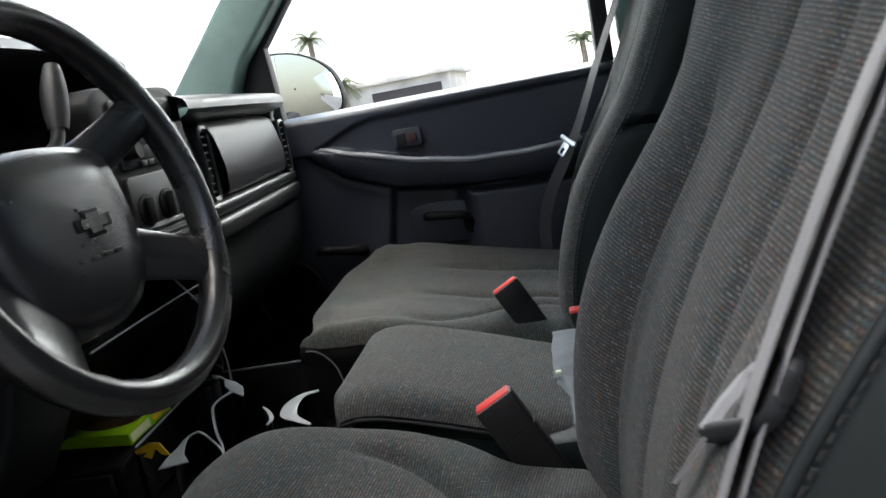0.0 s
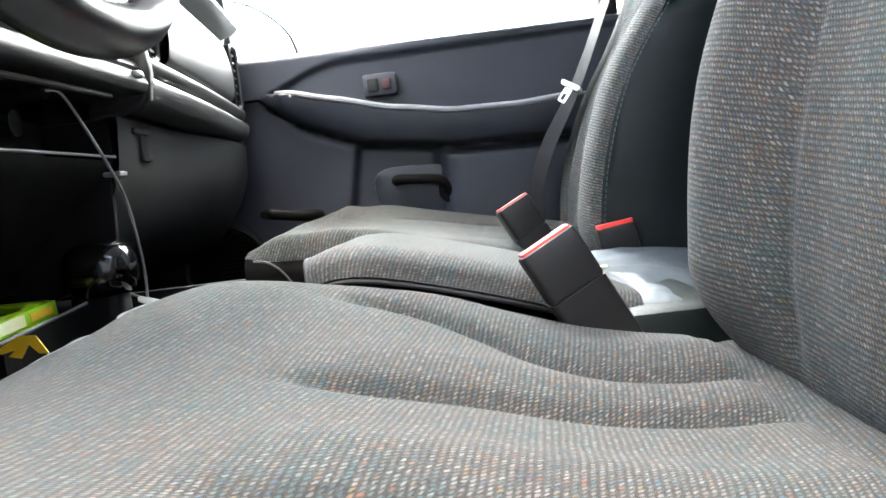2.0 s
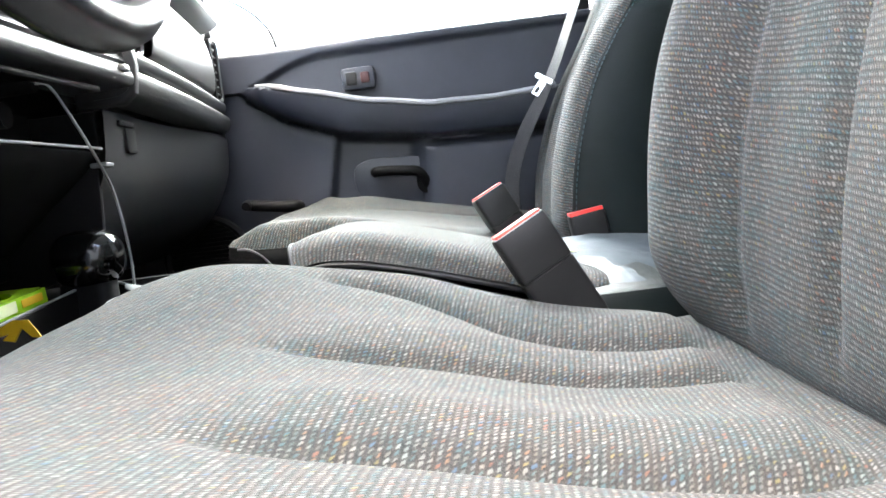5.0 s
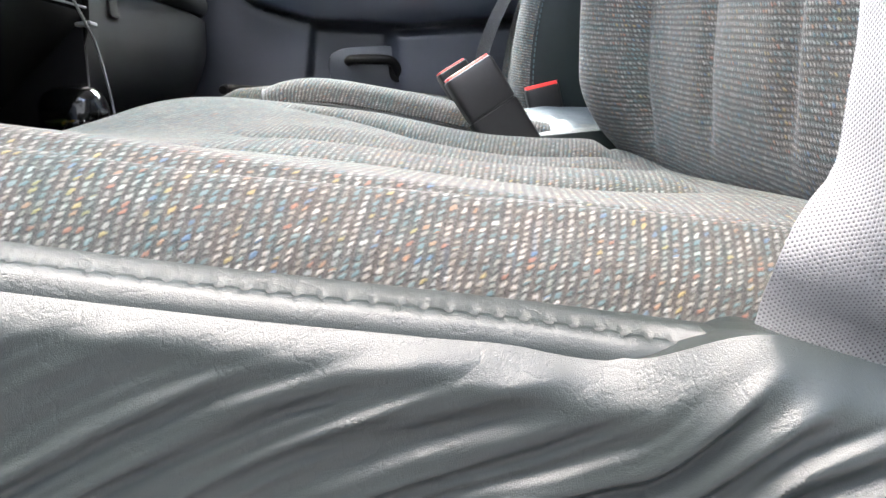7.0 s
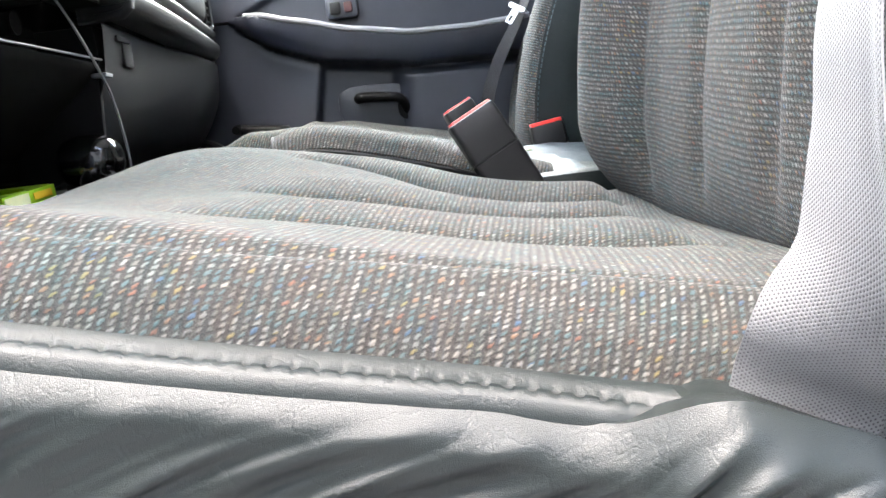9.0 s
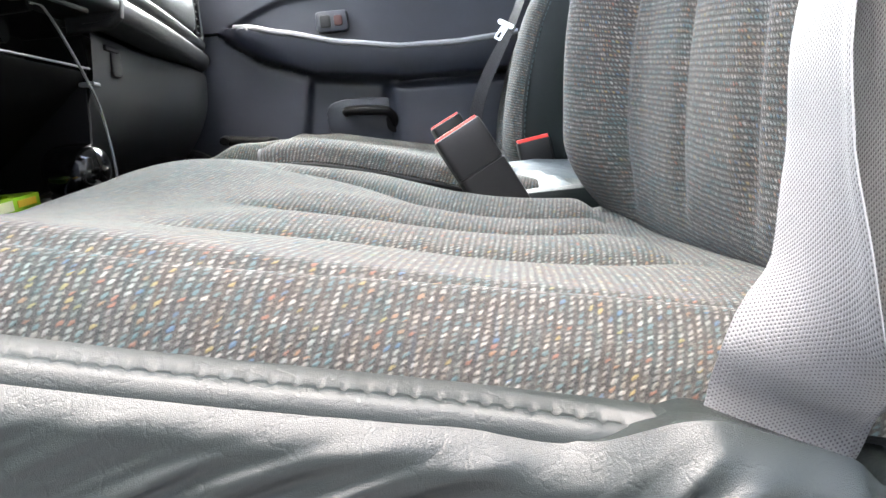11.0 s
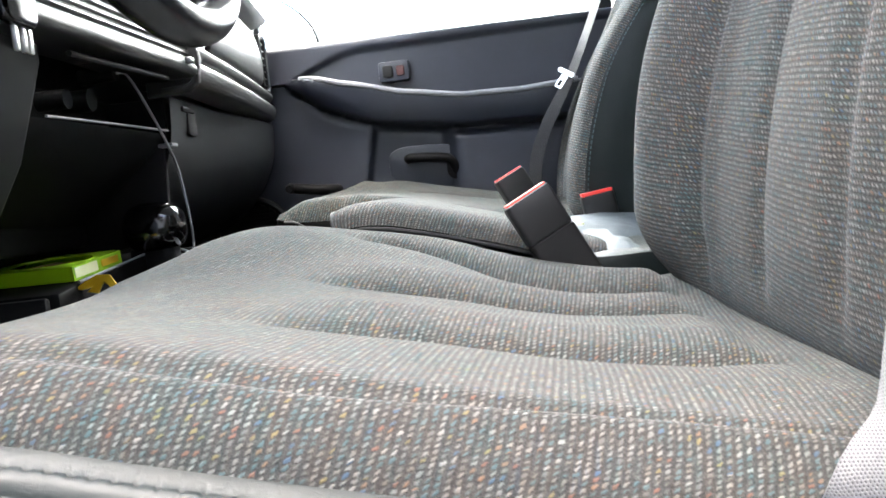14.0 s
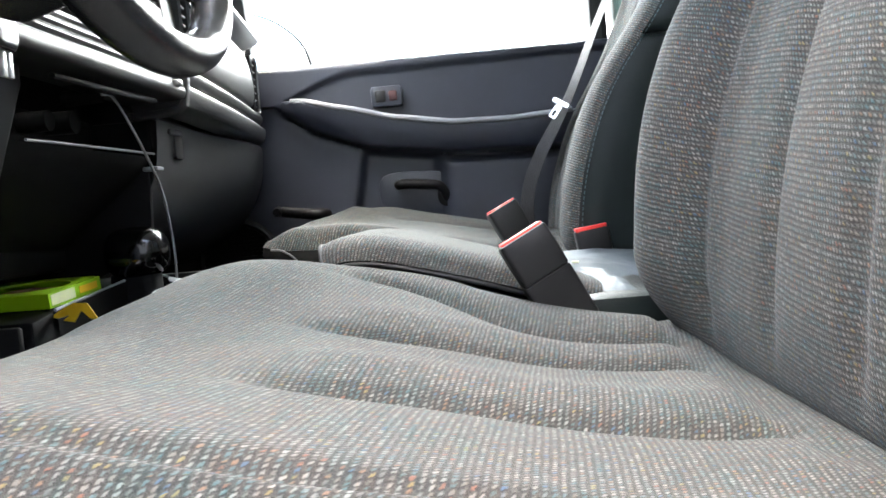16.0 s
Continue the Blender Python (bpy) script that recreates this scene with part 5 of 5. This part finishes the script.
def console():
    c = thing("floor_console", (-0.45, 0.76, 0.19), "black plastic console tray with grey-rimmed cup holders", "console")
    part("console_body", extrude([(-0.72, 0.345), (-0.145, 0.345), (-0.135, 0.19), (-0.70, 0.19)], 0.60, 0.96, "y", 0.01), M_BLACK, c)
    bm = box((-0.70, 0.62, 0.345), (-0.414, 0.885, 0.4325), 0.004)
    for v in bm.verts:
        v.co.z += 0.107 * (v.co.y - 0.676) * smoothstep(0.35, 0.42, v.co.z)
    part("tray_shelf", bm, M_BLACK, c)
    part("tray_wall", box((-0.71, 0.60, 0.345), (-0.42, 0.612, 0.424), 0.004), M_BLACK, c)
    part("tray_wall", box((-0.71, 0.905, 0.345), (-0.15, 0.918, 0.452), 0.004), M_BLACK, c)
    # the tray's side wall rounds its far corner and ends in a worn lip
    rim = spline([(-0.413, 0.668, 0.434), (-0.411, 0.690, 0.4365), (-0.402, 0.765, 0.4455), (-0.394, 0.845, 0.4545), (-0.389, 0.874, 0.457), (-0.372, 0.884, 0.4535), (-0.352, 0.874, 0.448)], 60)[0]
    side = part("tray_wall", grid_mesh([[Vector((p.x + d, p.y, p.z + h)) for p in rim] for d, h in ((0.004, -0.085), (0.0025, -0.002), (0.0, 0.0), (-0.003, -0.002), (-0.005, -0.085))]), M_BLACK, c)
    part("rim_strip", tube(rim, 0.0019, 60, 8), M_GREY_RIM, side, "satin grey tray edge")

    def hoop(pts, widths, deep=0.06):
        """A cup holder's rim: a grey band that swells to a crescent, with the black cup wall below it."""
        up = [(x, y, console_z(y) + (z[0] if z else 0)) for x, y, *z in pts]
        wall = spline(up, 40)[0]
        cup = part("cup_wall", grid_mesh([[Vector((p.x, p.y, p.z - 0.003 - h)) for p in wall] for h in (0.0, deep * 0.5, deep)]), M_BLACK, c)
        part("cup_lip", strap(up, widths, [(0, 0.0, 1)] * len(up), 0.0026, 60, 8), M_CUP, cup, "grey cup holder lip, paler for its reflections")

    hoop([(-0.338, 0.625), (-0.345, 0.648), (-0.347, 0.672), (-0.349, 0.694), (-0.344, 0.708), (-0.332, 0.710), (-0.304, 0.683), (-0.272, 0.645), (-0.25, 0.60)], [0.042, 0.026, 0.012, 0.006, 0.0048, 0.0042, 0.0035, 0.0035, 0.0035])
    hoop([(-0.352, 0.874, 0.003), (-0.338, 0.858, 0.002), (-0.320, 0.838, 0.001), (-0.302, 0.814)], [0.006, 0.020, 0.022, 0.005], 0.03)
    hoop([(-0.326, 0.832, 0.001), (-0.338, 0.815), (-0.343, 0.796), (-0.337, 0.772), (-0.305, 0.705), (-0.278, 0.66), (-0.262, 0.62)], [0.012, 0.0055, 0.0045, 0.0045, 0.004, 0.0035, 0.003])
    hoop([(-0.168, 0.794), (-0.192, 0.784), (-0.203, 0.760), (-0.200, 0.732), (-0.184, 0.713), (-0.155, 0.69)], [0.006, 0.015, 0.024, 0.026, 0.014, 0.006])
    hoop([(-0.250, 0.763), (-0.236, 0.746), (-0.224, 0.722), (-0.226, 0.705)], [0.003, 0.006, 0.007, 0.004], 0.03)


origin(0, 0, 0)
console()


def card_box():
    """A flat open-topped card box with an oval window."""
    m = Matrix.Translation((-0.489, 0.738, 0.4405)) @ Matrix.Rotation(radians(-8.5), 4, "Z") @ Matrix.Rotation(radians(6.1), 4, "X")
    k = thing("card_box", m=m, label="lime-green card box with an oval window, lying in the tray", category="box")
    w, dp, h = 0.15, 0.104, 0.018
    part("box_side", box((-w / 2, -dp / 2, 0), (w / 2, -dp / 2 + 0.002, h)), M_GREEN, k, local=True)
    part("box_side", box((-w / 2, dp / 2 - 0.002, 0), (w / 2, dp / 2, h)), M_GREEN, k, local=True)
    part("box_side", box((-w / 2, -dp / 2 + 0.002, 0), (-w / 2 + 0.002, dp / 2 - 0.002, h)), M_GREEN, k, local=True)
    e = part("box_side", box((w / 2 - 0.002, -dp / 2 + 0.002, 0), (w / 2, dp / 2 - 0.002, h)), M_GREEN, k, "printed end of the box", local=True)
    part("printed_patch", box((w / 2, -dp / 2 + 0.004, 0.003), (w / 2 + 0.0006, -dp / 2 + 0.05, h - 0.002)), M_PRINT, e, local=True)
    part("printed_patch", box((w / 2, dp / 2 - 0.045, 0.005), (w / 2 + 0.0006, dp / 2 - 0.008, h - 0.004)), M_YELLOW, e, local=True)
    n = 48
    inn, out = [], []
    for i in range(n):
        a = 2 * math.pi * i / n
        inn.append((0.008 + 0.057 * math.cos(a), 0.037 * math.sin(a)))
        c, s = math.cos(a), math.sin(a)
        q = min(w / 2 / max(1e-6, abs(c)), dp / 2 / max(1e-6, abs(s)))
        out.append((q * c, q * s))
    rows = [[Vector((x, y, h + 0.001)) for x, y in out], [Vector((x, y, h + 0.001)) for x, y in inn], [Vector((x, y, h - 0.002)) for x, y in inn], [Vector((x, y, h - 0.002)) for x, y in out]]
    part("box_top", grid_mesh(rows, wrap=True), M_GREEN, k, local=True)
    fill = [[Vector((0.006 + 0.064 * s * math.cos(a), 0.045 * s * math.sin(a), h - 0.009 + 0.008 * (1 - s) + 0.003 * noise.noise((s * 6 * math.cos(a), s * 6 * math.sin(a), 0)))) for a in [2 * math.pi * i / 40 for i in range(40)]] for s in (1.0, 0.8, 0.6, 0.4, 0.2, 0.02)]
    part("card_insert", grid_mesh(fill, wrap=True), M_CARD, k, "brown card insert", local=True)


card_box()


def yellow_tag():
    """A folded plastic tag with two legs, leaning on the tray's edge."""
    c, u, w = Vector((-0.388, 0.655, 0.431)), Vector((1, 0, 0)), Vector((0, 0.35, 0.94))
    n = u.cross(w)
    k = thing("price_tag", c, "bent yellow plastic tag on the tray edge", "tag")
    out = [(-0.031, 0.000), (-0.018, 0.006), (0.000, 0.012), (0.017, 0.010), (0.030, -0.009), (0.021, -0.008), (0.011, 0.002), (0.003, -0.011), (-0.012, -0.007), (-0.003, -0.001), (-0.022, -0.003)]
    bm = bmesh.new()
    top = [bm.verts.new(c + u * x + w * y - n * (0.3 * abs(x - 0.012))) for x, y in out]
    bot = [bm.verts.new(v.co - n * 0.0025) for v in top]
    bm.faces.new(top), bm.faces.new(bot[::-1])
    for i in range(len(out)):
        j = (i + 1) % len(out)
        bm.faces.new((top[i], bot[i], bot[j], top[j]))
    part("tag_leaf", bm, M_YELLOW, k)


yellow_tag()


def gear_lever():
    k = thing("transfer_case_lever", (-0.388, 0.848, 0.36), "short glossy black lever with a broad knob", "lever")
    column = [[Vector((-0.388 + x * s, 0.850 + y * s - 0.012 * (1 - q), 0.345 + 0.145 * q)) for x, y in rounded_rect(0.074, 0.050, 0.018, 5)] for q, s in ((0, 1.15), (0.25, 1.12), (0.28, 1.02), (0.5, 1.0), (0.53, 0.92), (0.78, 0.88), (0.8, 0.80), (1.0, 0.78))]
    part("boot", grid_mesh(column, wrap=True), M_BLACK, k, "stepped black sleeve")
    ball = []
    for i in range(17):
        e = math.pi * (i / 16 - 0.5)
        ring = abs(math.cos(e)) ** 0.7 + 0.01
        ball.append([Vector((-0.384 + 0.043 * ring * math.copysign(abs(math.cos(t)) ** 0.8, math.cos(t)), 0.848 + 0.038 * ring * math.copysign(abs(math.sin(t)) ** 0.8, math.sin(t)), 0.488 + 0.036 * math.copysign(abs(math.sin(e)) ** 0.8, e))) for t in [2 * math.pi * k / 28 for k in range(28)]])
    part("knob", grid_mesh(ball, wrap=True), M_GLOSS, k, "glossy black knob")




gear_lever()


def cable():
    k = thing("charging_cable", (-0.52, 0.70, 0.685), "thin grey charging cable hanging from the outlet", "cable")
    part("plug", tube([(-0.535, 0.70, 0.698), (-0.49, 0.70, 0.700)], 0.010, 8, 12), M_BLACK, k)
    part("lead", tube([(-0.49, 0.70, 0.700), (-0.485, 0.725, 0.698), (-0.475, 0.755, 0.656), (-0.474, 0.80, 0.612), (-0.474, 0.829, 0.574), (-0.474, 0.848, 0.50), (-0.475, 0.844, 0.44), (-0.475, 0.83, 0.402)], 0.0018, 80, 8), M_CABLE, k)


origin(0.134, 0.022, -0.013)
cable()


# ---- outside ----
origin(4.2, 0, 0)


def outside():
    g = bmesh.new()
    vs = [g.verts.new(p) for p in ((-400, -400, -0.75), (400, -400, -0.75), (400, 400, -0.75), (-400, 400, -0.75))]
    g.faces.new(vs)
    part("ground", g, M_ASPHALT, label="pale grey concrete car park", category="ground", kind="structure")
    # added glowing sheet: whitens the low sky, which is otherwise dim at the horizon
    sky_sheet = bmesh.new()
    sky_sheet.faces.new([sky_sheet.verts.new(p) for p in ((-260, 95, -0.75), (160, 95, -0.75), (160, 95, 70), (-260, 95, 70))])
    part("backdrop", sky_sheet, M_SKY_GLOW, label="added glowing white sheet standing in for overexposed sky", category="sky", kind="structure")
    b = thing("building", (-12, 44, -0.75), "long low pale stucco building with a dark shopfront", "building")
    part("wall", box((-24, 40, -0.75), (-8, 52, 1.9), 0.05), M_STUCCO, b)
    part("roof", box((-24.4, 39.6, 1.9), (-7.6, 52.4, 2.2), 0.05), M_STUCCO, b)
    part("shopfront", box((-12, 39.93, -0.6), (-8.4, 39.99, 1.5), 0.02), M_DARKWALL, b, "dark shaded shopfront")
    for i, (x, y) in enumerate(((-8.6, 27), (-7.2, 28))):
        c = thing("parked_car", (x, y, -0.75), "pale parked car in the car park", "car", "parked cars")
        part("body", extrude([(x - 2.0, -0.45), (x - 2.0, 0.1), (x - 1.1, 0.2), (x - 0.6, 0.68), (x + 0.8, 0.70), (x + 1.5, 0.18), (x + 2.1, 0.1), (x + 2.1, -0.45)], y, y + 1.7, "y", 0.08, 3), M_PAINT, c)
        for wx in (x - 1.3, x + 1.3):
            for wy in (y + 0.02, y + 1.5):
                part("wheel", tube([(wx, wy, -0.43), (wx, wy + 0.18, -0.43)], 0.32, 4, 20), M_BLACK, c)
        part("side_window", extrude([(x - 0.85, 0.22), (x - 0.55, 0.60), (x + 0.7, 0.62), (x + 1.2, 0.22)], y - 0.01, y + 0.02, "y"), M_SCREEN, c)


def palm(x, y, h, s, lab):
    k = thing("palm_tree", (x, y, -0.75), lab, "tree", "palm trees")
    part("trunk", tube([(x, y, -0.75), (x + 0.05, y, h * 0.5), (x, y, h)], lambda t: 0.2 - 0.07 * t, 12, 10), M_BARK, k)
    bm = bmesh.new()
    rnd = random.Random(int(x * 10) + 99)
    for i in range(46):
        a, e = rnd.uniform(0, 2 * math.pi), rnd.uniform(-0.7, 1.2)
        ln, d = s * rnd.uniform(0.8, 1.2), Vector((math.cos(a), math.sin(a), 0))
        for j in range(14):
            t = (j + 1) / 14
            p = Vector((x, y, h)) + d * ln * t * math.cos(e * (1 - 0.3 * t)) + Vector((0, 0, ln * (t * math.sin(e) - 0.55 * t * t)))
            side = Vector((-d.y, d.x, 0))
            for sg in (-1, 1):
                q = p + side * sg * 0.28 * s * math.sin(math.pi * min(0.95, t + 0.12)) + Vector((0, 0, -0.14 * s * rnd.uniform(0.5, 1.3))) + d * 0.08 * s
                bm.faces.new((bm.verts.new(p), bm.verts.new(p + d * 0.05 * s), bm.verts.new(q)))
    part("crown", bm, M_LEAF, k, smooth=False)


outside()
palm(-14.1, 40 - 2, 4.6, 0.95, "slim palm tree with a ragged green crown")
palm(-13.2, 39, 2.3, 0.8, "short palm tree beside the tan building")
palm(-1.4, 38, 2.2, 0.9, "low palm tree with a bushy green crown")


origin(0.195, 0, -0.038)


def wing_mirror():
    k = thing("wing_mirror", (-0.55, 1.62, 0.88), "large black-edged passenger wing mirror", "wing mirror")
    out, _ = spline([(-0.66, 0, 0.90), (-0.65, 0, 1.02), (-0.61, 0, 1.062), (-0.54, 0, 1.058), (-0.485, 0, 1.01), (-0.468, 0, 0.93), (-0.485, 0, 0.892), (-0.56, 0, 0.88), (-0.66, 0, 0.90)], 40)
    poly = [(p.x, p.z) for p in out[:-1]]
    # its glass is turned towards the tail, its shell bulges forwards
    shell_pts = [[Vector((-0.58 + (x + 0.56) * s, 1.77 + d + 1.4 * (x + 0.56) * s, 0.97 + (z - 0.97) * s)) for x, z in poly] for s, d in ((0.985, -0.014), (1.015, -0.016), (1.03, -0.006), (1.015, 0.03), (0.87, 0.08), (0.5, 0.11), (0.02, 0.12))]
    part("shell", grid_mesh(shell_pts, wrap=True), M_BLACK, k)
    part("mirror_face", grid_mesh([[Vector((-0.58 + (x + 0.56) * s, 1.753 + d + 1.4 * (x + 0.56) * s, 0.97 + (z - 0.97) * s)) for x, z in poly] for s, d in ((0.02, 0.0), (0.5, 0.0), (0.97, 0.0), (0.97, 0.006))], wrap=True), solid("mirror_silver", (0.9, 0.9, 0.9), 0.05, 1.0, 0.02, relief=0.0), k, "bright mirror glass")
    part("arm", tube([(-0.60, 1.76, 0.90), (-0.61, 1.66, 0.885), (-0.62, 1.60, 0.88)], 0.02, 10, 10), M_BLACK, k)


wing_mirror()
